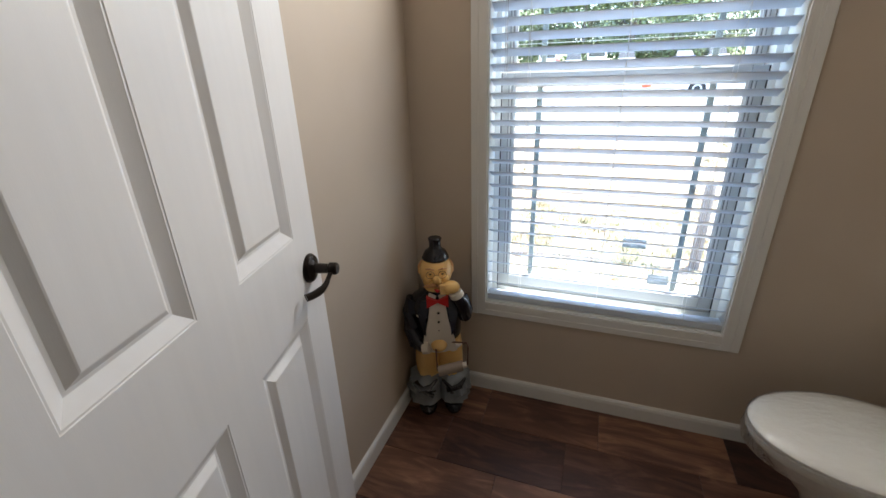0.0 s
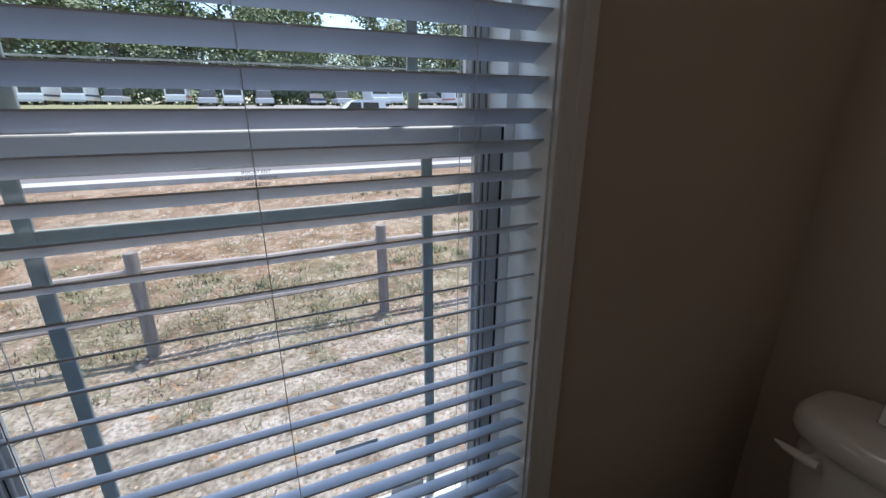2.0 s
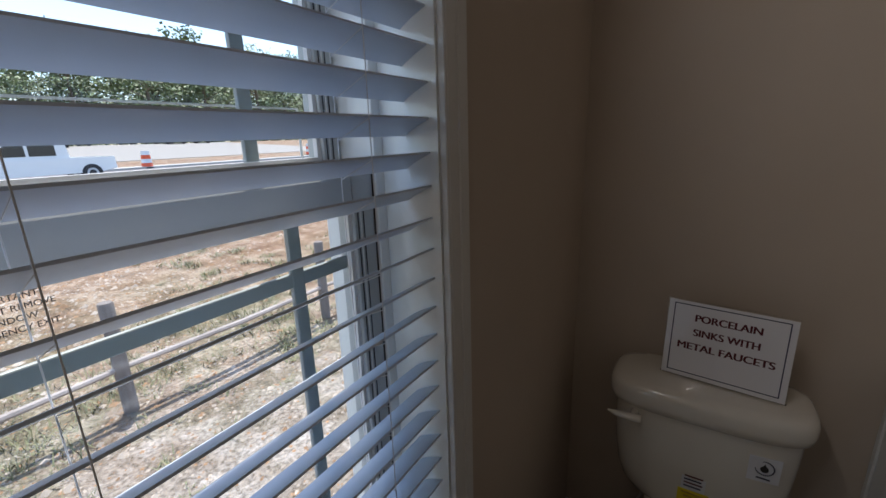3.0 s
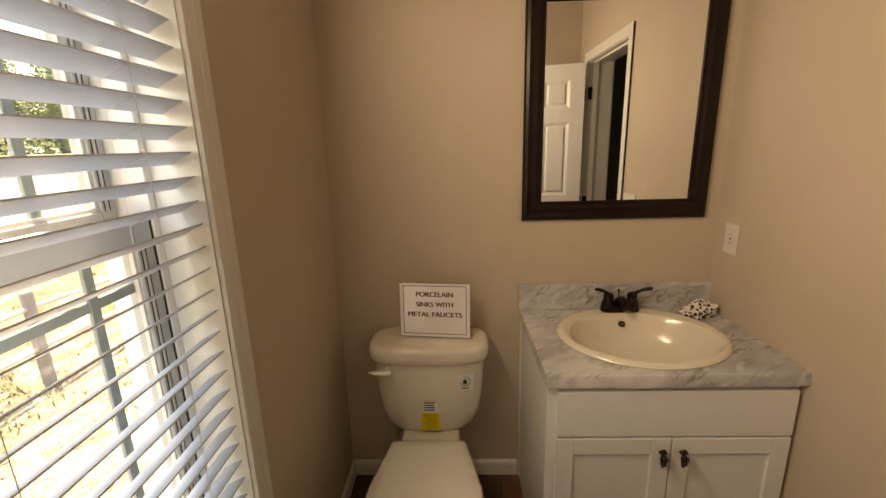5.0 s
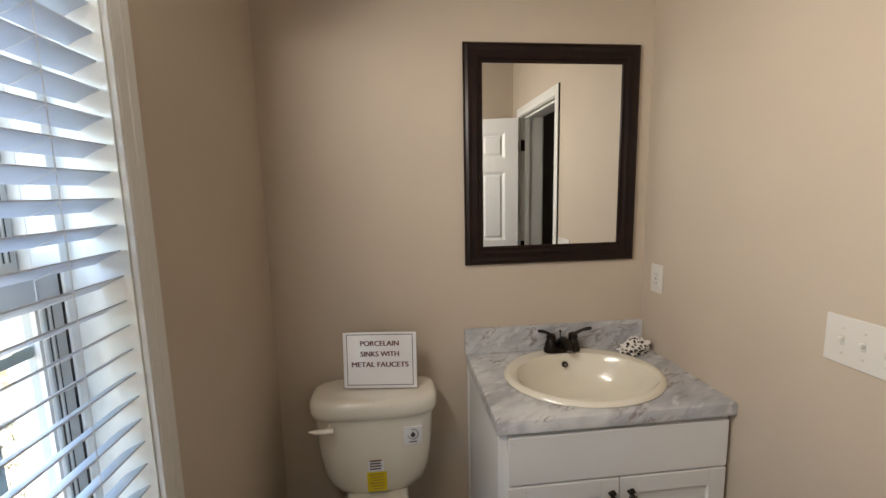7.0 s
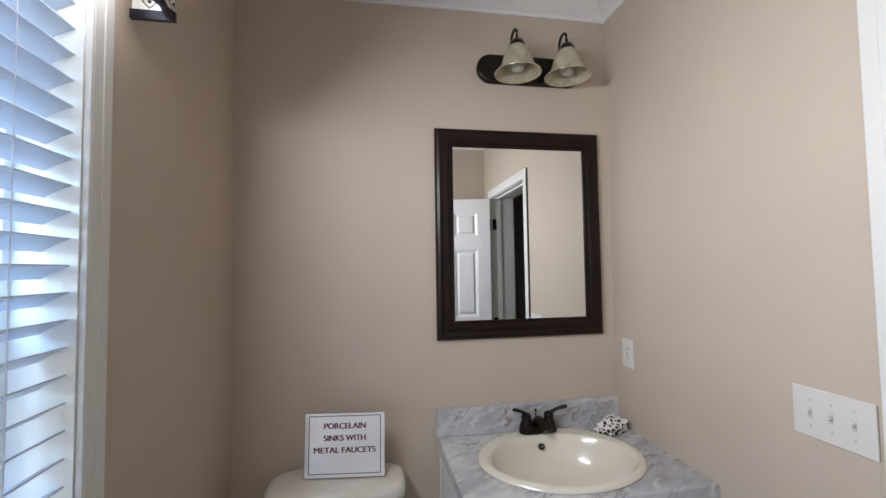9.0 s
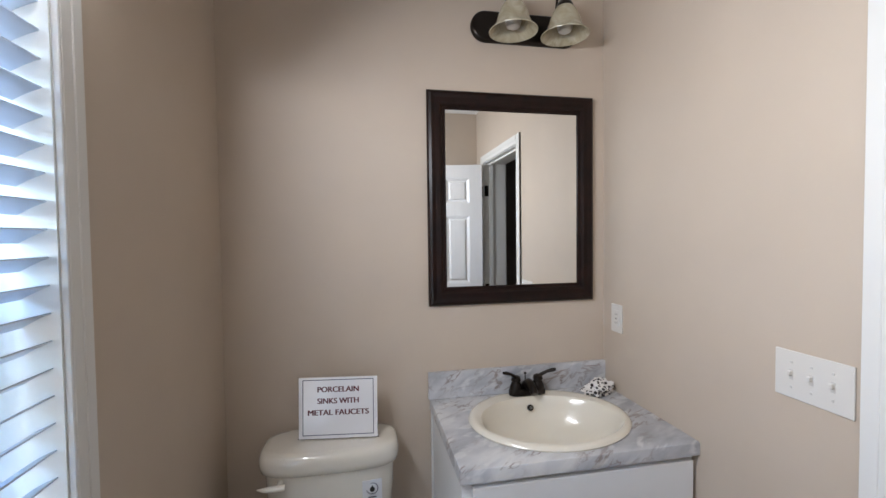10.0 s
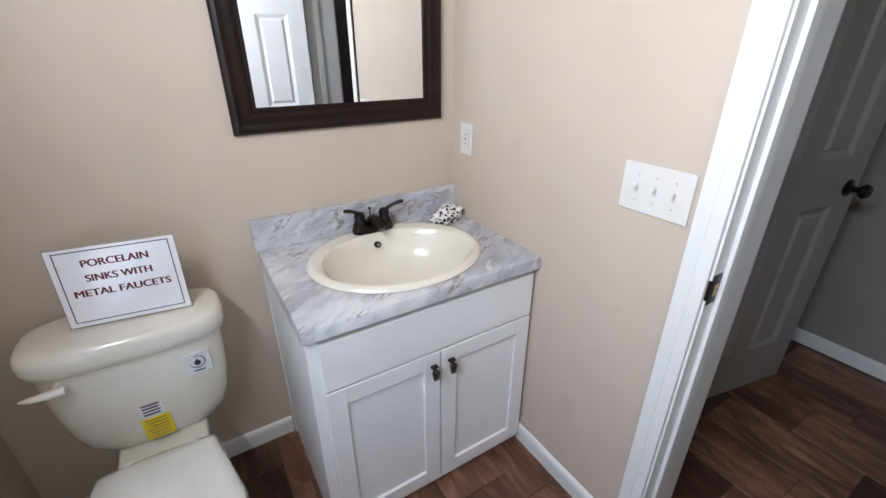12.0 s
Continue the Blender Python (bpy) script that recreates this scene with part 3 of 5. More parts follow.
slat_me = slat_mesh()
heights = [1.379 + 0.0468 * k for k in range(-18, 15)]
for zz in heights:
    s = new("slat", slat_me)
    s.parent = blind
    s.location = Vector(((BX0 + BX1) / 2, BY, zz)) - blind.location
part("bottom_rail", boxes((BX0, BX1, BY - 0.026, BY + 0.024, WZ0 + 0.012, WZ0 + 0.038), bevel=0.003), m_slat, blind)
part("head_rail", boxes((BX0, BX1, BY - 0.026, BY + 0.026, WZ1 - 0.06, WZ1 - 0.012), bevel=0.002), m_slat, blind)
bm = bmesh.new()
tube(bm, [(0, -0.026, 0.008), (0, 0.026, -0.016)], 0.0006, 4)
rung_me = bpy.data.meshes.new("ladder_rung")
bm.to_mesh(rung_me)
bm.free()
rung_me.materials.append(m_cord)
for xc in (BX0 + 0.13, (BX0 + BX1) / 2, BX1 - 0.13):
    for dy in (-0.026, 0.026):
        bm = bmesh.new()
        tube(bm, [(xc, BY + dy, WZ0 + 0.03), (xc, BY + dy, WZ1 - 0.05)], 0.0007, 5)
        part("ladder_cord", bm, m_cord, blind)
    for zz in heights:
        rung = new("ladder_rung", rung_me)
        rung.parent = blind
        rung.location = Vector((xc, BY, zz)) - blind.location
bm = bmesh.new()
tube(bm, [(BX0 + 0.055, BY - 0.032, 1.35), (BX0 + 0.05, BY - 0.030, 2.08)], 0.004, 8)
part("tilt_wand", bm, m_acrylic, blind, "clear plastic tilt wand")

# sticker lines on the lower pane
for (cx, cz, w, h) in ((0.852, 0.735, 0.085, 0.038), (0.955, 0.592, 0.075, 0.042)):
    st = thing("window_sticker", (cx, YN + 0.131, cz - h / 2), "small grey printed sticker on the window glass", "sticker", "stickers on the window")
    part("backing", boxes((cx - w / 2, cx + w / 2, YN + 0.1235, YN + 0.1245, cz - h / 2, cz + h / 2)), m_silver, st)
    for k in range(3):
        part("print_line", boxes((cx - w * 0.4, cx + w * 0.38 - 0.01 * k, YN + 0.1228, YN + 0.1234, cz + h * 0.22 - k * h * 0.24, cz + h * 0.30 - k * h * 0.24)), m_label, st)
notice = thing("window_notice", (0.738, YN + 0.118, 1.25), "small black printed notice on the upper window glass", "sticker")
for k, words in enumerate(("IMPORTANT", "DO NOT REMOVE", "WINDOW", "EMERGENCY EXIT")):
    flat_text("notice_line", words, 0.0072, (0, 0, 0.052 - 0.0088 * k), (90, 0, 0), m_ink, notice, "black lettering")

# valance over the window
val = thing("valance", (0.735, 1.49, 1.985), "bandana-print fabric valance with a black hem above the window", "valance")
bm = bmesh.new()
n = 60
rings = []
for zz in (2.010, 2.03, 2.12, 2.22, 2.24):
    rings.append([(0.18 + 1.11 * k / n, 1.405 + 0.006 * math.sin(k * 1.3) + (0.0 if zz > 2.1 else 0.004 * math.sin(k * 0.7)), zz - (0.02 * math.sin(k * math.pi / 30) ** 2 if zz < 2.1 else 0)) for k in range(n + 1)])
inner = [[(x, y + 0.003, zz) for x, y, zz in r] for r in rings]
ring_loft(bm, [r + i[::-1] for r, i in zip(rings, inner)])
part("cloth", bm, m_bandana, val, smooth=True)
bm = bmesh.new()
ring_loft(bm, [[(x, y - 0.002, zz - 0.012) for x, y, zz in rings[0]] + [(x, y + 0.005, zz - 0.012) for x, y, zz in rings[0]][::-1], [(x, y - 0.002, zz + 0.008) for x, y, zz in rings[0]] + [(x, y + 0.005, zz + 0.008) for x, y, zz in rings[0]][::-1]])
part("hem", bm, m_coat, val, "black cloth hem", True)
for xs in (0.18, 1.29):
    bm = bmesh.new()
    rs = [[(xs, 1.405 + 0.08 * k / 4, zz) for k in range(5)] + [(xs + 0.003, 1.405 + 0.08 * k / 4, zz) for k in range(4, -1, -1)] for zz in (2.010, 2.24)]
    ring_loft(bm, rs)
    part("return", bm, m_bandana, val)
    part("return_hem", boxes((xs - 0.003, xs + 0.006, 1.402, 1.488, 1.998, 2.018)), m_coat, val, "black cloth hem")
part("valance_rod", boxes((0.185, 1.285, 1.412, 1.482, 2.205, 2.215)), m_trim, val)

# ---- doorway and door ----
doorway = thing("door_1", (DX0, YS, 0), "white six-panel door opened inwards with bronze lever", "door", kind="structure")
for bm in frame_bars(DX0 - 0.005, DX1 + 0.005, 0, DZ + 0.005, 0.060, YS, 1, False, ((0.0, 1.0, 0.012), (0.45, 1.0, 0.0145))):
    part("door_casing", bm, m_trim, doorway)
for bm in frame_bars(DX0 - 0.005, DX1 + 0.005, 0, DZ + 0.005, 0.060, YS - TS, -1, False, ((0.0, 1.0, 0.012), (0.45, 1.0, 0.0145))):
    part("door_casing", bm, m_trim, doorway)
part("door_jamb", boxes((DX0 - 0.02, DX0, YS - TS, YS, 0, DZ + 0.02), (DX1, DX1 + 0.02, YS - TS, YS, 0, DZ + 0.02), (DX0, DX1, YS - TS, YS, DZ, DZ + 0.02)), m_trim, doorway)
part("door_stop", boxes((DX0, DX0 + 0.011, YS - 0.075, YS - 0.04, 0, DZ), (DX1 - 0.011, DX1, YS - 0.075, YS - 0.04, 0, DZ), (DX0 + 0.011, DX1 - 0.011, YS - 0.075, YS - 0.04, DZ - 0.011, DZ), bevel=0.002), m_trim, doorway)
for zz in (0.208, 1.008, 1.835):
    part("hinge_leaf", boxes((DX0 - 0.001, DX0 + 0.002, YS - 0.036, YS - 0.002, zz - 0.045, zz + 0.045), bevel=0.0006), m_bronze, doorway, "dark bronze hinge leaf")
strike = part("strike_plate", boxes((DX1 - 0.002, DX1 + 0.001, YS - 0.036, YS - 0.001, 0.903, 0.976), bevel=0.0008), m_bronze, doorway, "bronze strike plate")
part("strike_lip", boxes((DX1 - 0.0035, DX1 + 0.006, YS - 0.001, YS + 0.0015, 0.915, 0.964)), m_bronze, strike)
part("latch_hole", boxes((DX1 - 0.0026, DX1 - 0.0021, YS - 0.030, YS - 0.014, 0.922, 0.952)), m_brass, strike)


def panel_ring(bm, y, sgn, x0, x1, z0, z1, w=0.022, d=0.012, field=0.042):
    """A sunk moulded panel with a raised field on a face at y; sgn points out of the face."""
    def loop(inset, depth):
        return [(x0 + inset, y - sgn * depth, z0 + inset), (x1 - inset, y - sgn * depth, z0 + inset), (x1 - inset, y - sgn * depth, z1 - inset), (x0 + inset, y - sgn * depth, z1 - inset)]
    rings = [loop(0, 0), loop(0.0015, 0.0010), loop(0.004, 0.0011), loop(0.0055, 0.0020), loop(0.024, d), loop(0.029, d), loop(field - 0.002, 0.0030), loop(field, 0.0022)]
    ring_loft(bm, rings, 0, True, False, True)


def door_leaf(width, height, thick, rows, stile=0.115, mull=0.105):
    """A six-panel leaf, hinge edge at x=0, closed along +x, faces at y=0 and y=-thick."""
    bm = bmesh.new()
    xs = [0, stile, (width - mull) / 2, (width + mull) / 2, width - stile, width]
    zs = [0]
    for a, b in rows:
        zs += [a, b]
    zs.append(height)
    for y, sgn in ((0.0, 1), (-thick, -1)):
        for i in range(len(xs) - 1):
            for j in range(len(zs) - 1):
                if i in (1, 3) and j % 2 == 1:
                    panel_ring(bm, y, sgn, xs[i], xs[i + 1], zs[j], zs[j + 1])
                else:
                    bm.faces.new([bm.verts.new(p) for p in ((xs[i], y, zs[j]), (xs[i + 1], y, zs[j]), (xs[i + 1], y, zs[j + 1]), (xs[i], y, zs[j + 1]))])
    for (xa, xb, za, zb) in ((0, 0, 0, height), (width, width, 0, height)):
        bm.faces.new([bm.verts.new(p) for p in ((xa, 0, za), (xa, -thick, za), (xa, -thick, zb), (xa, 0, zb))])
    for zz in (0, height):
        bm.faces.new([bm.verts.new(p) for p in ((0, 0, zz), (width, 0, zz), (width, -thick, zz), (0, -thick, zz))])
    bmesh.ops.remove_doubles(bm, verts=bm.verts, dist=0.0002)
    return bm


PANELS = [(0.22, 0.866), (1.053, 1.620), (1.722, 1.932)]


def lever(parent, x, z, y, sgn, way):
    """A lever handle on a round rose; way is the lever's direction along x."""
    bm = bmesh.new()
    lathe(bm, [(0.033, 0), (0.033, sgn * 0.004), (0.029, sgn * 0.010), (0.018, sgn * 0.013), (0.012, sgn * 0.016)], (x, y, z), 28, 0, "y")
    rose = part("rose", bm, m_bronze, parent, "round black-bronze rose", True, True)
    bm = bmesh.new()
    lathe(bm, [(0.012, sgn * 0.014), (0.011, sgn * 0.045), (0.014, sgn * 0.048), (0.014, sgn * 0.062), (0.011, sgn * 0.066)], (x, y, z), 20, 0, "y")
    pts, rad = [], []
    for k in range(12):
        u = k / 11
        pts.append((x + way * 0.075 * u ** 1.25, y + sgn * (0.056 - 0.006 * math.sin(u * 3.0) - 0.036 * max(0.0, u - 0.45) ** 2 / 0.30), z - 0.034 * math.sin(u * 1.5) ** 1.5))
        rad.append(0.0088 - 0.0035 * math.sin(min(1.0, u * 1.5) * math.pi) + (0.0015 if u > 0.7 else 0.0))
    tube(bm, pts, rad, 12, 0, 0.75)
    part("lever", bm, m_bronze, parent, "curved black-bronze lever handle", True, True)


leaf = new("door_leaf")
leaf.parent = doorway
leaf.location = (0.004, 0.004 - YS, 0.008)
leaf.rotation_euler = (0, 0, radians(103.4))
LEAF_W = 0.714
tagged(leaf, "white moulded six-panel door leaf, standing open")
slab = part("slab", door_leaf(LEAF_W, 2.04, 0.035, PANELS, 0.103, 0.104), m_door, leaf, "white moulded panels with embossed wood grain", False, True)
lever(leaf, LEAF_W - 0.055, 0.966, -0.035, -1, -1)
lever(leaf, LEAF_W - 0.055, 0.966, 0.0, 1, -1)
part("latch_plate", boxes((LEAF_W, LEAF_W + 0.001, -0.030, -0.006, 0.936, 0.996)), m_bronze, leaf, "", False, True)
for zz in (0.2, 1.0, 1.82):
    bm = boxes((-0.003, 0.0, -0.032, 0.0, zz - 0.045, zz + 0.045))
    tube(bm, [(-0.004, 0.004, zz - 0.046), (-0.004, 0.004, zz + 0.046)], 0.006, 10)
    part("hinge", bm, m_bronze, leaf, "dark bronze hinge", False, True)

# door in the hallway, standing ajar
# white door whose colour is darkened to carry the hallway's shade
m_hall_door = painted("hall_door_dimmed", (0.38, 0.36, 0.32), 0.45, 90.0, 0.12, 0.03)
hall_door = thing("hall_door", (1.275, -0.62, 0.008), "white six-panel door ajar in the hallway, its colour darkened for shade", "door", turn=-101.0)
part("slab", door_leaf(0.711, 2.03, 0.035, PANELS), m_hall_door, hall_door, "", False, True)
bm = bmesh.new()
lathe(bm, [(0.032, 0), (0.032, -0.006), (0.012, -0.012), (0.011, -0.035), (0.024, -0.045), (0.029, -0.058), (0.022, -0.068), (0.001, -0.070)], (0.65, -0.035, 0.93), 24, 0, "y")
part("knob", bm, m_bronze, hall_door, "round black-bronze knob", True, True)

# ---- vanity ----
VX, VY0, VY1, VZ = 1.492, -0.014, 0.734, 0.775
vanity = thing("vanity_cabinet", (1.73, 0.37, 0.0), "white shaker vanity cabinet with two doors beside the toilet", "cabinet")
part("side_panel", boxes((VX + 0.02, XE - 0.001, VY1 - 0.016, VY1, 0.0, VZ - 0.003), bevel=0.001), m_cabinet, vanity)
part("side_panel", boxes((VX + 0.02, XE - 0.001, VY0, VY0 + 0.016, 0.0, VZ - 0.003), bevel=0.001), m_cabinet, vanity)
part("bottom_panel", boxes((VX + 0.02, XE - 0.001, VY0 + 0.016, VY1 - 0.016, 0.04, 0.056)), m_cabinet_in, vanity)
part("face_frame", boxes((VX + 0.002, VX + 0.0195, VY0, VY0 + 0.024, 0, VZ - 0.004), (VX + 0.002, VX + 0.0195, VY1 - 0.045, VY1, 0, VZ - 0.004), (VX + 0.002, VX + 0.0195, VY0 + 0.024, VY1 - 0.045, VZ - 0.035, VZ - 0.004), (VX + 0.002, VX + 0.0195, VY0 + 0.024, VY1 - 0.045, 0.555, 0.62), (VX + 0.002, VX + 0.0195, VY0 + 0.024, VY1 - 0.045, 0, 0.05), bevel=0.0008), m_cabinet, vanity)
part("scribe_strip", boxes((1.978, 1.9985, VY1 + 0.0005, VY1 + 0.007, 0.0, VZ - 0.004), bevel=0.001), m_trim, vanity)
part("drawer_front", boxes((VX - 0.017, VX + 0.0015, -0.004, 0.706, 0.600, 0.755), bevel=0.0025), m_cabinet, vanity, "flat white false drawer front")


def shaker(y0, y1, z0, z1, knob_y):
    st = 0.056
    d = part("cabinet_door", boxes((VX - 0.017, VX + 0.0015, y0, y0 + st, z0, z1), (VX - 0.017, VX + 0.0015, y1 - st, y1, z0, z1), (VX - 0.017, VX + 0.0015, y0 + st, y1 - st, z0, z0 + st), (VX - 0.017, VX + 0.0015, y0 + st, y1 - st, z1 - st, z1), bevel=0.002), m_cabinet, vanity, "white shaker cabinet door")
    part("door_panel", boxes((VX - 0.007, VX - 0.001, y0 + st - 0.002, y1 - st + 0.002, z0 + st - 0.002, z1 - st + 0.002)), m_cabinet, d)
    bm = bmesh.new()
    tube(bm, [(VX - 0.017, knob_y, 0.545), (VX - 0.034, knob_y, 0.547)], [0.006, 0.005], 10)
    tube(bm, [(VX - 0.032, knob_y, 0.565), (VX - 0.040, knob_y, 0.558), (VX - 0.043, knob_y, 0.543), (VX - 0.041, knob_y, 0.525), (VX - 0.036, knob_y, 0.507)], [0.006, 0.010, 0.0125, 0.010, 0.004], 14)
    k = part("knob", bm, m_bronze, d, "dark metal teardrop pull with studs", True)
    bm = bmesh.new()
    for a in range(3):
        for b in range(5):
            ellipsoid(bm, (VX - 0.0535 + abs(a - 1) * 0.003, knob_y + (a - 1) * 0.0055, 0.554 - b * 0.0075), (0.0018, 0.0018, 0.0022), 0, 6, 4)
    part("stud", bm, m_chrome, d, "small silver studs")


shaker(-0.004, 0.350, 0.034, 0.593, 0.322)
shaker(0.354, 0.706, 0.034, 0.593, 0.384)

counter = thing("countertop", (1.72, 0.38, VZ), "grey-white marble-pattern laminate countertop with backsplash on the vanity", "countertop")
SX, SY, SAX, SAY = 1.728, 0.363, 0.236, 0.283


def top_with_hole(x0, x1, y0, y1, z0, z1):
    bm = bmesh.new()
    n = 64
    inner, outer = [], []
    for k in range(n):
        a = 2 * math.pi * k / n
        inner.append((SX + (SAX - 0.022) * math.cos(a), SY + (SAY - 0.022) * math.sin(a)))
        c, s = math.cos(a), math.sin(a)
        f = min(((x1 - SX) / c if c > 1e-6 else (x0 - SX) / c if c < -1e-6 else 9), ((y1 - SY) / s if s > 1e-6 else (y0 - SY) / s if s < -1e-6 else 9))
        outer.append((SX + f * c, SY + f * s))
    for c in ((x0, y0), (x0, y1), (x1, y0), (x1, y1)):
        k = min(range(n), key=lambda i: (outer[i][0] - c[0]) ** 2 + (outer[i][1] - c[1]) ** 2)
        outer[k] = c
    r = 0.008
    def shrink(p, d):
        return (min(max(p[0], x0 + d), x1), min(max(p[1], y0), y1 - d))
    rings = [[(*p, z0) for p in inner], [(*p, z1) for p in inner], [(*shrink(p, r), z1) for p in outer], [(*shrink(p, r * 0.3), z1 - r * 0.3) for p in outer], [(*p, z1 - r) for p in outer], [(*p, z0) for p in outer]]
    rows = ring_loft(bm, rings, 0, True, False, False)
    for k in range(n):
        bm.faces.new((rows[-1][k], rows[-1][(k + 1) % n], rows[0][(k + 1) % n], rows[0][k]))
    return bm


part("top", top_with_hole(1.466, XE - 0.001, YS + 0.001, 0.744, VZ, 0.815), m_marble, counter, smooth=True)
part("backsplash", boxes((1.980, XE - 0.001, YS + 0.001, 0.750, 0.8155, 0.922), bevel=0.002), m_marble, counter)

basin = thing("sink", (SX, SY, 0.68), "bone-coloured oval drop-in porcelain sink in the countertop", "sink")
bm = bmesh.new()


def oval(sx, ax, ay, z, n=64):
    return [(sx + ax * math.cos(2 * math.pi * k / n), SY + ay * math.sin(2 * math.pi * k / n), z) for k in range(n)]


BXc = SX - 0.016
rings = [oval(SX, SAX, SAY, 0.8156), oval(SX, SAX + 0.002, SAY + 0.002, 0.820), oval(SX, SAX - 0.003, SAY - 0.003, 0.828), oval(SX, SAX - 0.012, SAY - 0.012, 0.832), oval(SX - 0.002, SAX - 0.022, SAY - 0.020, 0.832),
         oval(BXc - 0.010, 0.198, 0.248, 0.829), oval(BXc - 0.008, 0.190, 0.240, 0.821), oval(BXc - 0.006, 0.180, 0.228, 0.795), oval(BXc, 0.162, 0.205, 0.755), oval(BXc + 0.006, 0.132, 0.168, 0.715), oval(BXc + 0.012, 0.085, 0.11, 0.688), oval(BXc + 0.02, 0.028, 0.03, 0.676)]
ring_loft(bm, rings, 0, True, False, False)
part("basin", bm, m_china, basin, smooth=True)
bm = bmesh.new()
lathe(bm, [(0.030, 0.675), (0.030, 0.678), (0.024, 0.679), (0.020, 0.676)], (BXc + 0.02, SY, 0), 28)
part("drain", bm, m_chrome, basin, "chrome drain ring", True)
bm = bmesh.new()
ov = Vector((1.878, SY + 0.004, 0.792))
tube(bm, [ov + Vector((0.012, 0, -0.004)), ov + Vector((-0.003, 0, 0.001))], 0.0115, 20)
part("overflow_ring", bm, m_bronze, basin, "dark overflow ring", True)
bm = bmesh.new()
tube(bm, [ov + Vector((-0.0031, 0, 0.001)), ov + Vector((-0.0045, 0, 0.0014))], 0.0062, 16)
part("overflow_cap", bm, m_chrome, basin, "small silver overflow centre", True)

faucet = thing("faucet", (1.925, SY, 0.830), "black-bronze two-handle centreset faucet on the sink", "faucet")
FX = 1.922
bm = bmesh.new()
ring_loft(bm, [superellipse(FX, SY, 0.027, 0.074, 0.8325, 3.5), superellipse(FX, SY, 0.027, 0.074, 0.846, 3.5), superellipse(FX, SY, 0.023, 0.070, 0.856, 3.5), superellipse(FX, SY, 0.012, 0.06, 0.853, 3)])
part("deck_plate", bm, m_bronze, faucet, smooth=True)
for s in (-1, 1):
    hy = SY + s * 0.046
    bm = bmesh.new()
    lathe(bm, [(0.025, 0.846), (0.025, 0.862), (0.020, 0.874), (0.017, 0.884), (0.020, 0.889), (0.017, 0.902), (0.005, 0.908)], (FX, hy, 0), 24)
    h = part("handle_base", bm, m_bronze, faucet, smooth=True)
    bm = bmesh.new()
    tube(bm, [(FX - 0.002, hy, 0.896), (FX - 0.010, hy + s * 0.014, 0.910), (FX - 0.018, hy + s * 0.030, 0.921), (FX - 0.028, hy + s * 0.050, 0.929), (FX - 0.034, hy + s * 0.062, 0.932)], [0.011, 0.009, 0.0075, 0.0095, 0.007], 12, 0, 0.8)
    part("lever", bm, m_bronze, h, smooth=True)
bm = bmesh.new()
tube(bm, [(FX + 0.006, SY, 0.848), (FX, SY, 0.868), (FX - 0.016, SY, 0.876), (FX - 0.040, SY, 0.876), (FX - 0.066, SY, 0.866), (FX - 0.076, SY, 0.856)], [0.022, 0.022, 0.021, 0.018, 0.015, 0.013], 18)
part("spout", bm, m_bronze, faucet, smooth=True)
bm = bmesh.new()
tube(bm, [(FX + 0.018, SY, 0.85), (FX + 0.018, SY, 0.905)], 0.0025, 8)
ellipsoid(bm, (FX + 0.018, SY, 0.908), (0.006, 0.006, 0.005))
part("lift_rod", bm, m_bronze, faucet, smooth=True)

# spotted cloth in the counter's corner
bm = bmesh.new()
bmesh.ops.create_icosphere(bm, subdivisions=5, radius=1.0)
for v in bm.verts:
    p = v.co.copy()
    f = 1 + 0.28 * noise.noise(p * 1.6 + Vector((3, 1, 0))) + 0.12 * noise.noise(p * 4.5)
    f += 0.35 * max(0.0, noise.noise(p * 2.6 + Vector((0, 7, 2))))
    fold = abs(noise.noise(p * 3.1 + Vector((1, 4, 2)))) + 0.5 * abs(noise.noise(p * 7.3))
    v.co = Vector((p.x * 0.046, p.y * 0.076, max(p.z, -0.5) * (0.034 - 0.020 * p.y))) * (f - 0.30 * fold)
    v.co.z = max(v.co.z, -0.018)
bm.transform(pose(1.893, 0.072, 0.835, 0, 0, 20))
solo("washcloth", bm, m_spots, (1.888, 0.066, 0.8165), "small crumpled white cloth with black spots on the countertop", "cloth", smooth=True)

# ---- toilet ----
TY = 1.118
toilet = thing("toilet", (1.65, TY, 0), "bone-coloured two-piece toilet, new, seat lid wrapped in clear film", "toilet")


def tank_ring(z, w, d0, d1, power=3.6, n=48):
    cx = (d0 + d1) / 2
    return superellipse(cx, TY, (d1 - d0) / 2, w / 2, z, power, n)


bm = bmesh.new()
prof = [(0.356, 0.22, 1.835, 1.95), (0.360, 0.275, 1.822, 1.962), (0.378, 0.318, 1.810, 1.972), (0.41, 0.368, 1.801, 1.978), (0.46, 0.400, 1.794, 1.982), (0.53, 0.420, 1.789, 1.984), (0.60, 0.430, 1.786, 1.985), (0.677, 0.436, 1.784, 1.986)]
ring_loft(bm, [tank_ring(*p) for p in prof])
tank = part("tank", bm, m_china_w, toilet, smooth=True)
bm = bmesh.new()
prof = [(0.677, 0.452, 1.778, 1.988), (0.683, 0.462, 1.771, 1.990), (0.704, 0.470, 1.765, 1.992), (0.728, 0.469, 1.766, 1.992), (0.741, 0.460, 1.771, 1.990), (0.7485, 0.443, 1.780, 1.984), (0.751, 0.41, 1.797, 1.970)]
ring_loft(bm, [tank_ring(*p) for p in prof])
part("tank_lid", bm, m_china_w, toilet, smooth=True)
bm = bmesh.new()
tube(bm, [(1.798, TY + 0.158, 0.655), (1.770, TY + 0.160, 0.655)], 0.011, 12)
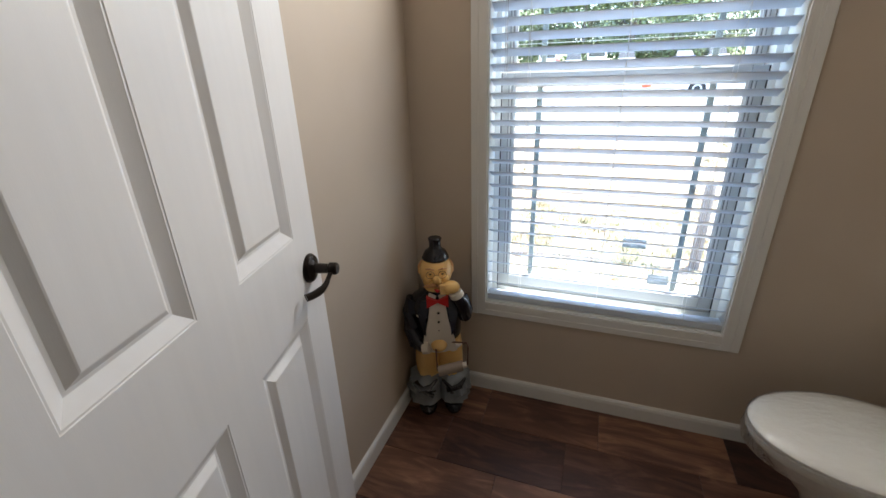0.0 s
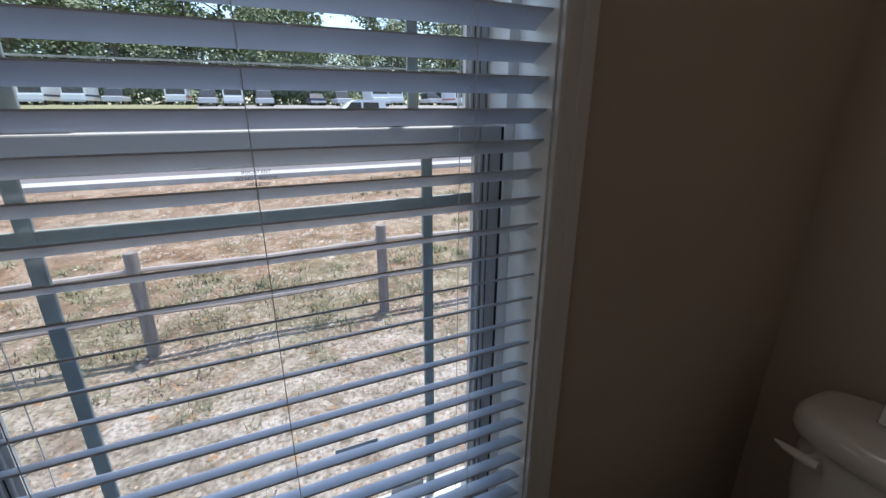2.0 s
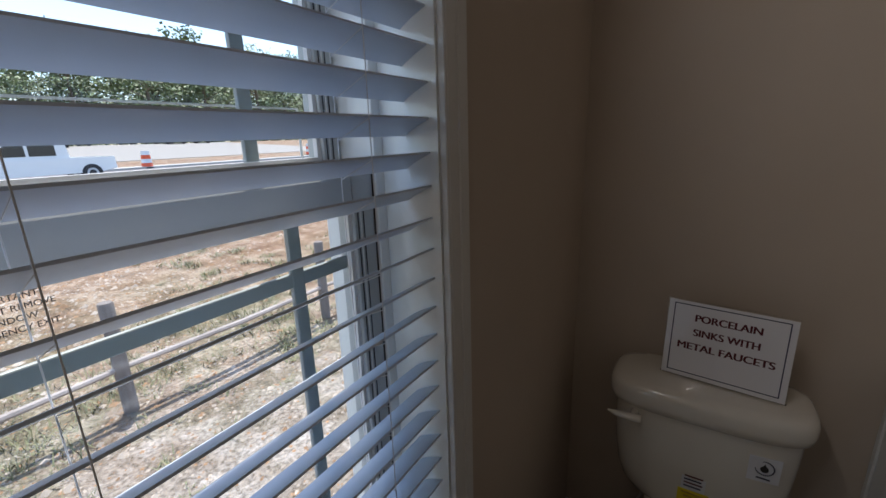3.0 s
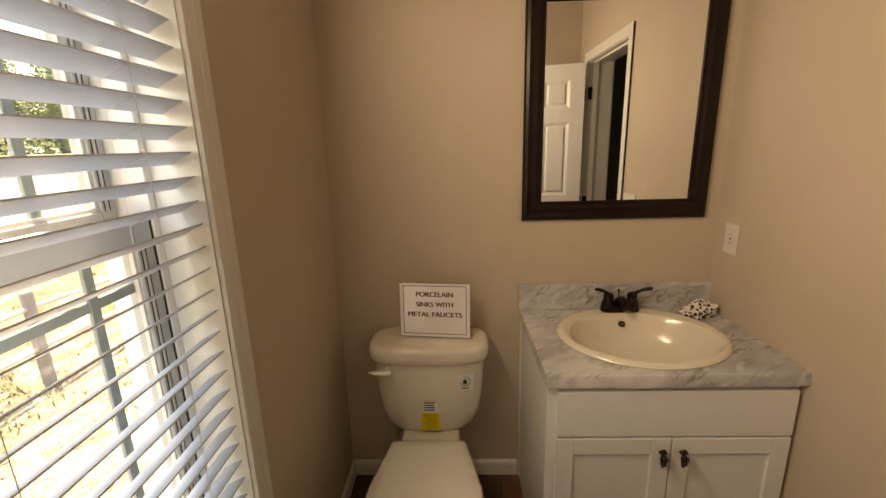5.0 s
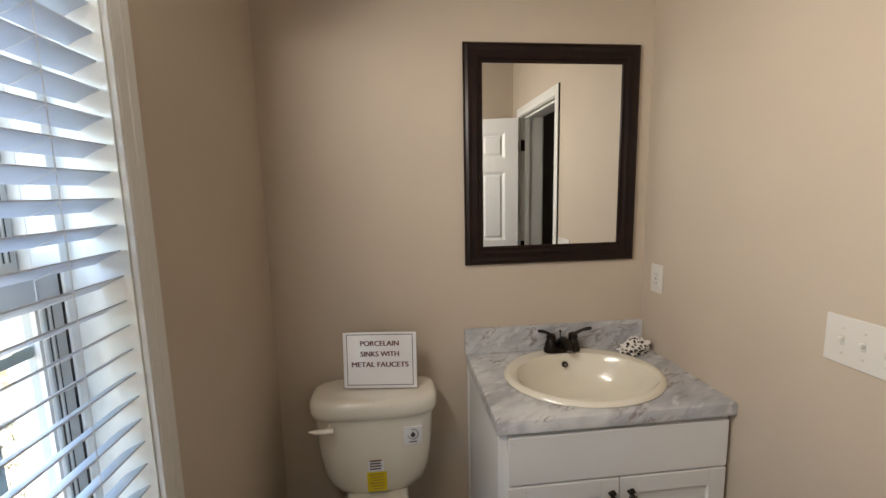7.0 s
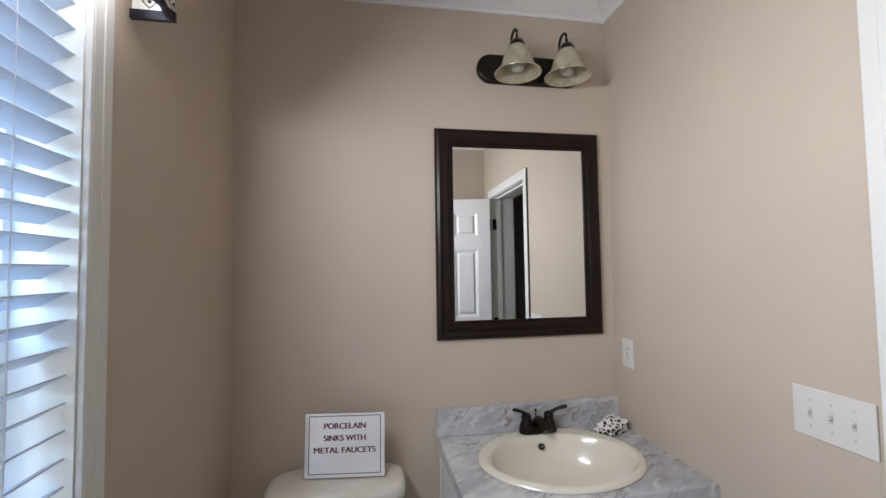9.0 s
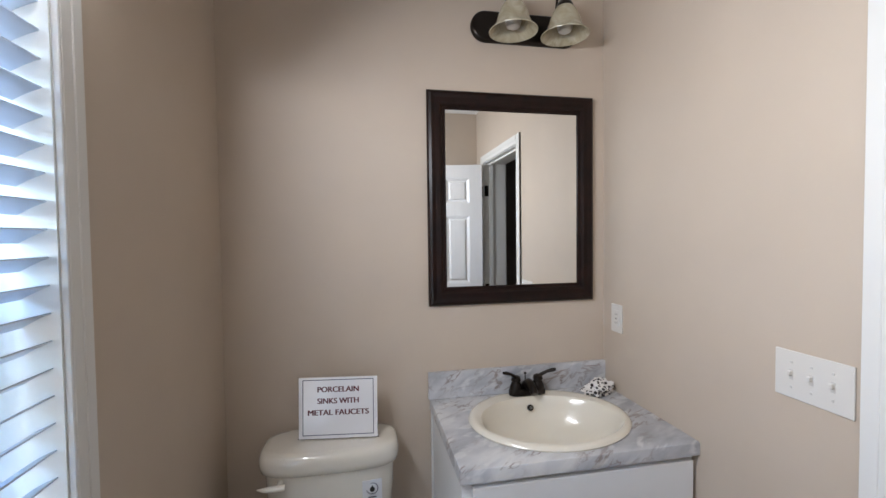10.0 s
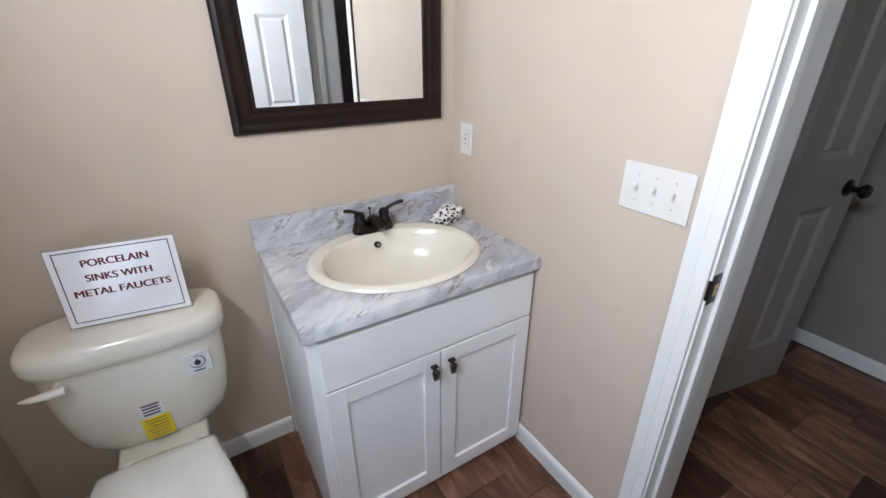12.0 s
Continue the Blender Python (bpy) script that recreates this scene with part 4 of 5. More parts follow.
tube(bm, [(1.768, TY + 0.140, 0.655), (1.765, TY + 0.172, 0.655), (1.762, TY + 0.202, 0.657), (1.760, TY + 0.224, 0.661)], [0.014, 0.013, 0.010, 0.003], 12, 0, 0.8)
part("flush_lever", bm, m_china_w, toilet, smooth=True)


def egg(z, back, front, w, n=48, neck=0.72):
    """An outline from the straight, narrower back edge at x=back to the bowl's round tip at x=front."""
    out = []
    for k in range(n):
        a = 2 * math.pi * k / n
        u = (1 - math.cos(a)) / 2
        wide = neck + (1 - neck) * min(1.0, u / 0.45) ** 0.9 if u < 0.45 else 1.0
        round_front = math.sqrt(max(0.0, 1 - ((u - 0.45) / 0.55) ** 2)) if u > 0.45 else 1.0
        round_back = min(1.0, (u / 0.012) ** 0.5) if u < 0.012 else 1.0
        out.append((back - 0.020 - (back - front) * u, TY + math.copysign(w / 2 * wide * round_front * round_back, math.sin(a)), z))
    return out


bm = bmesh.new()
ring_loft(bm, [egg(0.0, 1.90, 1.37, 0.23), egg(0.03, 1.90, 1.375, 0.225), egg(0.10, 1.89, 1.40, 0.20), egg(0.20, 1.89, 1.36, 0.22), egg(0.28, 1.80, 1.29, 0.28), egg(0.34, 1.76, 1.23, 0.33), egg(0.375, 1.74, 1.205, 0.350), egg(0.388, 1.735, 1.21, 0.345)])
part("bowl", bm, m_china_w, toilet, smooth=True)
part("tank_shelf", boxes((1.66, 1.965, TY - 0.115, TY + 0.115, 0.30, 0.362), bevel=0.012, segs=3), m_china_w, toilet, smooth=True)
bm = bmesh.new()
ring_loft(bm, [egg(0.3885, 1.705, 1.20, 0.350), egg(0.392, 1.71, 1.193, 0.360), egg(0.404, 1.71, 1.193, 0.360), egg(0.408, 1.705, 1.20, 0.352)])
part("seat", bm, m_seat, toilet, smooth=True)
bm = bmesh.new()
ring_loft(bm, [egg(0.4095, 1.70, 1.198, 0.350), egg(0.412, 1.705, 1.190, 0.362), egg(0.420, 1.705, 1.190, 0.362), egg(0.428, 1.695, 1.20, 0.345), egg(0.433, 1.66, 1.24, 0.28), egg(0.435, 1.60, 1.30, 0.18)])
part("seat_lid", bm, m_seat, toilet, smooth=True)
for s in (-1, 1):
    bm = bmesh.new()
    box(bm, 1.680, 1.715, TY + s * 0.075 - 0.018, TY + s * 0.075 + 0.018, 0.362, 0.412, 0, 0.006, 3)
    part("seat_hinge", bm, m_seat, toilet, smooth=True)
bm = bmesh.new()
film = [egg(0.355, 1.70, 1.185, 0.366), egg(0.375, 1.71, 1.180, 0.378), egg(0.40, 1.71, 1.183, 0.374), egg(0.425, 1.71, 1.184, 0.372), egg(0.434, 1.698, 1.196, 0.35), egg(0.439, 1.66, 1.235, 0.285), egg(0.441, 1.60, 1.30, 0.18)]
for r in film:
    for k, p in enumerate(r):
        w = 0.004 * noise.noise(Vector(p) * 18) + 0.003 * noise.noise(Vector(p) * 45)
        r[k] = (p[0] + w, p[1] + w * (1 if p[1] > TY else -1), p[2] + (0.003 * noise.noise(Vector(p) * 30) if p[2] < 0.4 else 0.0022 * noise.noise(Vector(p) * 30)))
ring_loft(bm, film, 0, True, False, True)
f = part("film_wrap", bm, m_film, toilet, "clear crinkled protective film", True)
f.visible_shadow = False


bm = bmesh.new()
tube(bm, [(1.90, TY + 0.115, 0.37), (1.90, TY + 0.118, 0.33), (1.915, TY + 0.135, 0.26), (1.955, TY + 0.150, 0.20), (1.999, TY + 0.150, 0.17)], 0.006, 10)
part("supply_hose", bm, m_trim, toilet, "white water supply hose", True)
bm = bmesh.new()
tube(bm, [(1.90, TY + 0.115, 0.345), (1.90, TY + 0.115, 0.365)], 0.013, 12)
part("hose_nut", bm, m_hat, toilet, "black plastic hose nut", True)
for s_ in (-1, 1):
    bm = bmesh.new()
    tube(bm, [(1.86, TY + s_ * 0.10, 0.335), (1.86, TY + s_ * 0.10, 0.362)], 0.007, 10)
    part("tank_bolt", bm, m_hat, toilet, "dark tank bolt", True)
    bm = bmesh.new()
    ellipsoid(bm, (1.60, TY + s_ * 0.106, 0.03), (0.016, 0.016, 0.016), 0, 14, 8)
    part("bolt_cap", bm, m_china_w, toilet, smooth=True)


def sticker(name, y0, y1, z0, z1, mat, label, cat="sticker"):
    x = lambda zz: 1.7845 + (0.684 - zz) * 0.050
    s = thing(name, (x(z0), (y0 + y1) / 2, z0), label, cat, "stickers on the tank")
    bm = bmesh.new()
    curve = lambda y, zz: x(zz) + 0.45 * max(0.0, abs(y - TY) - 0.05) ** 2.0 * 1.2
    cols = [y0 + (y1 - y0) * k / 4 for k in range(5)]
    rings = [[(curve(y, zz) - 0.0026, y, zz) for y in cols] + [(curve(y, zz) - 0.0002, y, zz) for y in cols[::-1]] for zz in (z0, z1)]
    ring_loft(bm, rings)
    part("backing", bm, mat, s)
    return s, (lambda y, zz: curve(y, zz) - 0.0034)


s, fx = sticker("tank_sticker", 0.946, 1.012, 0.562, 0.634, m_label, "white square sticker with round water-drop emblem on the tank")
bm = bmesh.new()
yc, zcn = 0.979, 0.604
X = fx(yc, zcn)
for k in range(28):
    a = 2 * math.pi * k / 28
    yy, zz = yc + 0.019 * math.cos(a), zcn + 0.019 * math.sin(a)
    box(bm, X - 0.0006, X + 0.0006, yy - 0.0013, yy + 0.0013, zz - 0.0016, zz + 0.0016)
part("emblem_ring", bm, m_ink_blue, s)
bm = bmesh.new()
rings = [[(x, yc + r * math.cos(2 * math.pi * k / 16), zcn - 0.003 + r * math.sin(2 * math.pi * k / 16) + (0.007 if k == 4 else 0)) for k in range(16)] for x, r in ((X - 0.0008, 0.0085), (X + 0.0006, 0.0085))]
ring_loft(bm, rings)
part("emblem_drop", bm, m_ink, s)
part("print_line", boxes((X - 0.0006, X + 0.0006, yc - 0.014, yc + 0.014, 0.573, 0.576)), m_ink_blue, s)
s, fx = sticker("tank_sticker", 1.090, 1.146, 0.466, 0.518, m_label, "small white printed sticker on the tank")
for k in range(4):
    zz = 0.511 - k * 0.011
    part("print_line", boxes((fx(1.118, zz) - 0.0006, fx(1.118, zz) + 0.0006, 1.097 + 0.003 * (k % 2), 1.140, zz - 0.0018, zz + 0.0018)), m_ink_blue if k % 2 else m_ink_red, s)
s, fx = sticker("tank_sticker", 1.080, 1.152, 0.384, 0.464, m_yellow, "bright yellow printed sticker on the tank")
for k in range(6):
    zz = 0.455 - k * 0.012
    part("print_line", boxes((fx(1.116, zz) - 0.0006, fx(1.116, zz) + 0.0006, 1.090, 1.143 - 0.006 * (k % 3), zz - 0.0014, zz + 0.0014)), m_brass, s)

# sign on the tank lid
SLANT, SYAW = 4.5, -7.0
sign = thing("sign_holder", (1.872, 1.092, 0.7535), "clear acrylic sign holder with printed sheet on the toilet tank", "sign")
sign.matrix_basis = pose(1.862, 1.092, 0.7535, 0, 0, -90 + SYAW) @ pose(0, 0, 0, -SLANT, 0, 0)
part("sheet", boxes((-0.137, 0.137, -0.0008, 0.0008, 0.003, 0.215)), m_paper, sign, "white printed paper sheet", False, True)
part("back_plate", boxes((-0.140, 0.140, 0.0012, 0.0032, 0.001, 0.218)), m_acrylic, sign, "clear acrylic back", False, True).visible_shadow = False
part("foot", boxes((-0.140, 0.140, 0.0034, 0.06, 0.0012, 0.0036)), m_acrylic, sign, "clear acrylic foot", False, True).visible_shadow = False
e = 0.0009
part("border", boxes((-0.124, 0.124, -e - 0.0002, -e, 0.205, 0.2075), (-0.124, 0.124, -e - 0.0002, -e, 0.014, 0.0165), (-0.124, -0.1215, -e - 0.0002, -e, 0.0165, 0.205), (0.1215, 0.124, -e - 0.0002, -e, 0.0165, 0.205)), m_ink_blue, sign, "dark blue printed border", False, True)
for words, zz in (("PORCELAIN", 0.172), ("SINKS WITH", 0.132), ("METAL FAUCETS", 0.092)):
    t = flat_text("lettering", words, 0.0285, (0, -0.0010, zz), (90, 0, 0), m_ink_red, sign, "dark red lettering", 0.0011)
    w = max(v.co.x for v in t.data.vertices) - min(v.co.x for v in t.data.vertices)
    t.scale = ({"PORCELAIN": 0.145, "SINKS WITH": 0.145, "METAL FAUCETS": 0.213}[words] / w, 0.95, 1)

# ---- mirror, light, plates ----
MY0, MY1, MZ0, MZ1 = 0.037, 0.743, 1.186, 2.033
mirror = thing("wall_mirror", (1.985, 0.395, MZ0), "rectangular wall mirror in a dark espresso moulded frame above the vanity", "mirror")


def frame_profile():
    return [(0.0, 0.0), (0.0, 0.012), (0.006, 0.020), (0.016, 0.024), (0.030, 0.021), (0.048, 0.022), (0.058, 0.018), (0.062, 0.012), (0.070, 0.012), (0.074, 0.008), (0.074, 0.0)]


cy, cz = (MY0 + MY1) / 2, (MZ0 + MZ1) / 2
corners = [(MY0, MZ0), (MY1, MZ0), (MY1, MZ1), (MY0, MZ1)]
inward = [(1, 1), (-1, 1), (-1, -1), (1, -1)]
for k in range(4):
    a, b = k, (k + 1) % 4
    rings = [[(1.998 - h, corners[j][0] + inward[j][0] * d, corners[j][1] + inward[j][1] * d) for d, h in frame_profile()] for j in (a, b)]
    bm = bmesh.new()
    ring_loft(bm, rings)
    part("frame_side", bm, m_frame, mirror, "dark espresso wood moulding")
part("glass", boxes((1.990, 1.994, MY0 + 0.070, MY1 - 0.070, MZ0 + 0.070, MZ1 - 0.070)), m_mirror, mirror, "silvered mirror glass")

sconce = thing("vanity_light", (1.99, 0.333, 2.235), "two-lamp bronze bath light with alabaster glass bell shades, unlit", "wall lamp")
PY0, PY1, PZ = 0.105, 0.562, 2.293
bm = bmesh.new()


def stadium(x, inset):
    r = 0.060 - inset
    out = []
    for k in range(17):
        a = -math.pi / 2 + math.pi * k / 16
        out.append((x, PY1 - 0.060 + r * math.cos(a), PZ + r * math.sin(a)))
    for k in range(17):
        a = math.pi / 2 + math.pi * k / 16
        out.append((x, PY0 + 0.060 + r * math.cos(a), PZ + r * math.sin(a)))
    return out


ring_loft(bm, [stadium(1.999, 0), stadium(1.985, 0), stadium(1.979, 0.004), stadium(1.976, 0.012)])
part("back_plate", bm, m_bronze, sconce, smooth=True)
for ly in (0.425, 0.216):
    bm = bmesh.new()
    tube(bm, [(1.978, ly + 0.005, 2.30), (1.952, ly + 0.003, 2.335)] + [(1.915 + 0.033 * math.cos(a), ly, 2.385 + 0.035 * math.sin(a)) for a in [math.pi * j / 10 for j in range(0, 11)]] + [(1.882, ly, 2.358)], 0.0055, 10)
    arm = part("arm", bm, m_bronze, sconce, "curved bronze arm", True)
    bm = bmesh.new()
    lathe(bm, [(0.008, 2.368), (0.022, 2.360), (0.031, 2.345), (0.033, 2.330), (0.030, 2.328)], (1.882, ly, 0), 24)
    part("socket_cup", bm, m_bronze, arm, "bronze fitter cup", True)
    bm = bmesh.new()
    outer = [(0.028, 2.340), (0.034, 2.334), (0.045, 2.318), (0.055, 2.295), (0.062, 2.270), (0.070, 2.252), (0.082, 2.238), (0.092, 2.230)]
    inner = [(r - 0.004, h - 0.001) for r, h in outer[::-1]]
    lathe(bm, outer + [(0.091, 2.227)] + inner, (1.882, ly, 0), 40, 0, "z", False, False)
    part("shade", bm, m_shade, arm, "alabaster glass bell shade", True)
    bm = bmesh.new()
    lathe(bm, [(0.013, 2.325), (0.014, 2.300), (0.026, 2.280), (0.030, 2.262), (0.024, 2.245), (0.008, 2.236)], (1.882, ly, 0), 20)
    part("bulb", bm, m_bulb, arm, "unlit bulb", True)


def toggle_plate(name, x0, x1, z0, z1, switches, label):
    p = thing(name, ((x0 + x1) / 2, YS + 0.003, z0), label, "switch plate")
    part("plate", boxes((x0, x1, YS + 0.0005, YS + 0.006, z0, z1), bevel=0.0022), m_plate, p)
    zc_ = (z0 + z1) / 2
    for k in range(switches):
        xc = x0 + (x1 - x0) * (k + 0.5) / switches if switches == 1 else (x0 + x1) / 2 + (k - (switches - 1) / 2) * 0.046
        part("toggle_slot", boxes((xc - 0.005, xc + 0.005, YS + 0.0058, YS + 0.0066, zc_ - 0.012, zc_ + 0.012)), m_plate_slot, p)
        bm = boxes((xc - 0.004, xc + 0.004, YS + 0.006, YS + 0.017, zc_ - 0.001, zc_ + 0.009), bevel=0.0015)
        part("toggle", bm, m_plate, p)
        for dz in (-0.030, 0.030):
            bm = bmesh.new()
            lathe(bm, [(0.0032, 0.006), (0.0028, 0.0074)], (xc, YS, zc_ + dz), 12, 0, "y")
            part("screw", bm, m_plate_slot, p)


toggle_plate("light_switch", 1.052, 1.226, 1.062, 1.177, 3, "ivory three-gang toggle switch plate beside the doorway")
p = thing("outlet_plate", (1.896, YS + 0.003, 1.062), "ivory single wall plate with a rectangular outlet beside the mirror", "outlet")
part("plate", boxes((1.860, 1.932, YS + 0.0005, YS + 0.006, 1.062, 1.176), bevel=0.0022), m_plate, p)
part("outlet_face", boxes((1.879, 1.913, YS + 0.0058, YS + 0.0078, 1.085, 1.153), bevel=0.001), m_plate, p)
for zz in (1.102, 1.136):
    part("outlet_slot", boxes((1.889, 1.891, YS + 0.0076, YS + 0.0081, zz - 0.004, zz + 0.004), (1.900, 1.902, YS + 0.0076, YS + 0.0081, zz - 0.004, zz + 0.004)), m_slot, p)
part("test_button", boxes((1.892, 1.900, YS + 0.0076, YS + 0.0086, 1.116, 1.122)), m_slot, p)

# ---- statue ----
bm = bmesh.new()


def body_ring(cx, cy, rx, ry, z, n=28):
    return [(cx + rx * math.cos(2 * math.pi * k / n), cy + ry * math.sin(2 * math.pi * k / n), z) for k in range(n)]


MATS = [m_coat, m_skin, m_shirt, m_bow, m_jeans, m_hat, m_rust, m_roll, m_tache]
# the figure is modelled upright about the origin facing -y, then turned and set in the corner
for s in (-1, 1):
    ellipsoid(bm, (s * 0.055, -0.045, 0.022), (0.038, 0.062, 0.026), 5)
    ring_loft(bm, [body_ring(s * 0.056, 0.0, 0.054, 0.066, 0.030), body_ring(s * 0.060, -0.004, 0.071, 0.086, 0.048), body_ring(s * 0.058, -0.002, 0.066, 0.078, 0.070), body_ring(s * 0.062, -0.004, 0.073, 0.088, 0.092), body_ring(s * 0.060, -0.004, 0.066, 0.078, 0.112), body_ring(s * 0.060, -0.004, 0.070, 0.083, 0.132), body_ring(s * 0.058, 0.0, 0.060, 0.070, 0.155), body_ring(s * 0.05, 0.0, 0.045, 0.05, 0.165)], 4)
    ring_loft(bm, [body_ring(s * 0.046, 0, 0.048, 0.050, 0.14), body_ring(s * 0.048, 0, 0.054, 0.060, 0.20), body_ring(s * 0.048, 0, 0.062, 0.072, 0.27), body_ring(s * 0.044, 0, 0.058, 0.070, 0.32)], 1)
    for j in range(4):
        a = j * 1.3 + s
        tube(bm, [(s * 0.06 + 0.062 * math.cos(a) * 0.6, -0.075, 0.09 + 0.012 * j), (s * 0.06 + 0.03 * math.cos(a + 1), -0.088, 0.10 + 0.01 * j), (s * 0.06 - 0.02, -0.084, 0.125)], 0.006, 6, 5)
ring_loft(bm, [body_ring(0, 0.01, 0.098, 0.075, 0.285), body_ring(0, 0.008, 0.106, 0.082, 0.34), body_ring(0, 0.005, 0.108, 0.084, 0.42), body_ring(0, 0.005, 0.112, 0.080, 0.49), body_ring(0, 0.005, 0.100, 0.066, 0.535), body_ring(0, 0.0, 0.055, 0.05, 0.56), body_ring(0, 0.0, 0.04, 0.04, 0.585)], 0)
ring_loft(bm, [[(-0.082, -0.082, 0.285), (0.082, -0.082, 0.285), (0.070, -0.02, 0.285), (-0.070, -0.02, 0.285)], [(-0.066, -0.092, 0.36), (0.066, -0.092, 0.36), (0.066, -0.02, 0.36), (-0.066, -0.02, 0.36)], [(-0.045, -0.090, 0.45), (0.045, -0.090, 0.45), (0.045, -0.02, 0.45), (-0.045, -0.02, 0.45)], [(-0.030, -0.074, 0.53), (0.030, -0.074, 0.53), (0.030, -0.02, 0.53), (-0.030, -0.02, 0.53)]], 2)
for k in range(4):
    ellipsoid(bm, (0.002, -0.090 + abs(k - 2) * 0.002, 0.36 + 0.045 * k), (0.0055, 0.004, 0.0055), 5, 8, 6)
ring_loft(bm, [body_ring(0, 0.0, 0.098, 0.078, 0.272), body_ring(0, 0.0, 0.104, 0.084, 0.300)], 2)
ellipsoid(bm, (0.0, -0.088, 0.325), (0.036, 0.030, 0.032), 1)
for s in (-1, 1):
    ring_loft(bm, [[(0, -0.088, 0.545), (0, -0.088, 0.552), (0, -0.076, 0.552), (0, -0.076, 0.545)], [(s * 0.042, -0.090, 0.522), (s * 0.042, -0.090, 0.572), (s * 0.042, -0.068, 0.572), (s * 0.042, -0.068, 0.522)]], 3)
tube(bm, [(-0.092, 0.0, 0.520), (-0.118, -0.008, 0.46), (-0.120, -0.030, 0.385), (-0.100, -0.062, 0.325), (-0.066, -0.086, 0.315)], [0.034, 0.040, 0.038, 0.034, 0.028], 16, 0)
tube(bm, [(-0.070, -0.086, 0.313), (-0.044, -0.094, 0.318)], [0.030, 0.028], 12, 2)
tube(bm, [(0.095, 0.0, 0.515), (0.128, -0.02, 0.45), (0.120, -0.06, 0.46), (0.092, -0.095, 0.545), (0.075, -0.105, 0.585)], [0.032, 0.034, 0.030, 0.026, 0.023], 16, 0)
tube(bm, [(0.075, -0.105, 0.585), (0.066, -0.108, 0.605)], [0.028, 0.026], 12, 2)
ellipsoid(bm, (0.052, -0.112, 0.628), (0.034, 0.026, 0.026), 1)
for k in range(4):
    tube(bm, [(0.045, -0.125, 0.642 - k * 0.011), (0.012, -0.118, 0.640 - k * 0.011)], 0.0065, 8, 1)
ellipsoid(bm, (0, -0.005, 0.655), (0.078, 0.076, 0.080), 1, 24, 14)
ellipsoid(bm, (0, -0.018, 0.615), (0.066, 0.064, 0.050), 1, 20, 12)
ellipsoid(bm, (0.0, -0.086, 0.645), (0.020, 0.020, 0.018), 1, 12, 8)
for s in (-1, 1):
    ellipsoid(bm, (s * 0.074, 0.004, 0.652), (0.010, 0.014, 0.020), 1, 10, 8)
    ellipsoid(bm, (s * 0.028, -0.073, 0.668), (0.0065, 0.005, 0.0045), 5, 10, 6)
    tube(bm, [(s * 0.028 + 0.019 * math.cos(a), -0.082, 0.667 + 0.017 * math.sin(a)) for a in [2 * math.pi * j / 12 for j in range(13)]], 0.0011, 5, 6)
    tube(bm, [(s * 0.003, -0.092, 0.624), (s * 0.026, -0.088, 0.621), (s * 0.046, -0.074, 0.610), (s * 0.060, -0.060, 0.600)], [0.010, 0.011, 0.008, 0.003], 8, 8)
    tube(bm, [(s * 0.010, -0.080, 0.690), (s * 0.030, -0.078, 0.696), (s * 0.048, -0.064, 0.688)], [0.004, 0.005, 0.003], 8, 8)
    ellipsoid(bm, (s * 0.040, -0.064, 0.640), (0.020, 0.016, 0.018), 1, 10, 8)
    tube(bm, [(s * 0.074, 0.006, 0.640), (s * 0.070, 0.02, 0.665), (s * 0.060, 0.03, 0.690)], [0.014, 0.018, 0.012], 8, 8)
    ring_loft(bm, [[(s * 0.030, -0.070, 0.548), (s * 0.062, -0.066, 0.540), (s * 0.060, -0.055, 0.540), (s * 0.028, -0.058, 0.548)], [(s * 0.052, -0.094, 0.470), (s * 0.080, -0.082, 0.490), (s * 0.076, -0.065, 0.490), (s * 0.050, -0.075, 0.470)], [(s * 0.056, -0.096, 0.380), (s * 0.066, -0.092, 0.390), (s * 0.064, -0.075, 0.390), (s * 0.054, -0.08, 0.380)]], 0)
ellipsoid(bm, (0, 0.0, 0.722), (0.062, 0.062, 0.024), 5, 24, 10)
ring_loft(bm, [body_ring(0, 0, 0.058, 0.058, 0.720), body_ring(0, 0, 0.056, 0.056, 0.738), body_ring(0, 0, 0.046, 0.046, 0.756), body_ring(0, 0, 0.031, 0.031, 0.768), body_ring(0, 0, 0.027, 0.027, 0.776), body_ring(0, 0, 0.027, 0.027, 0.806), body_ring(0, 0, 0.031, 0.031, 0.818), body_ring(0, 0, 0.027, 0.027, 0.822)], 5)
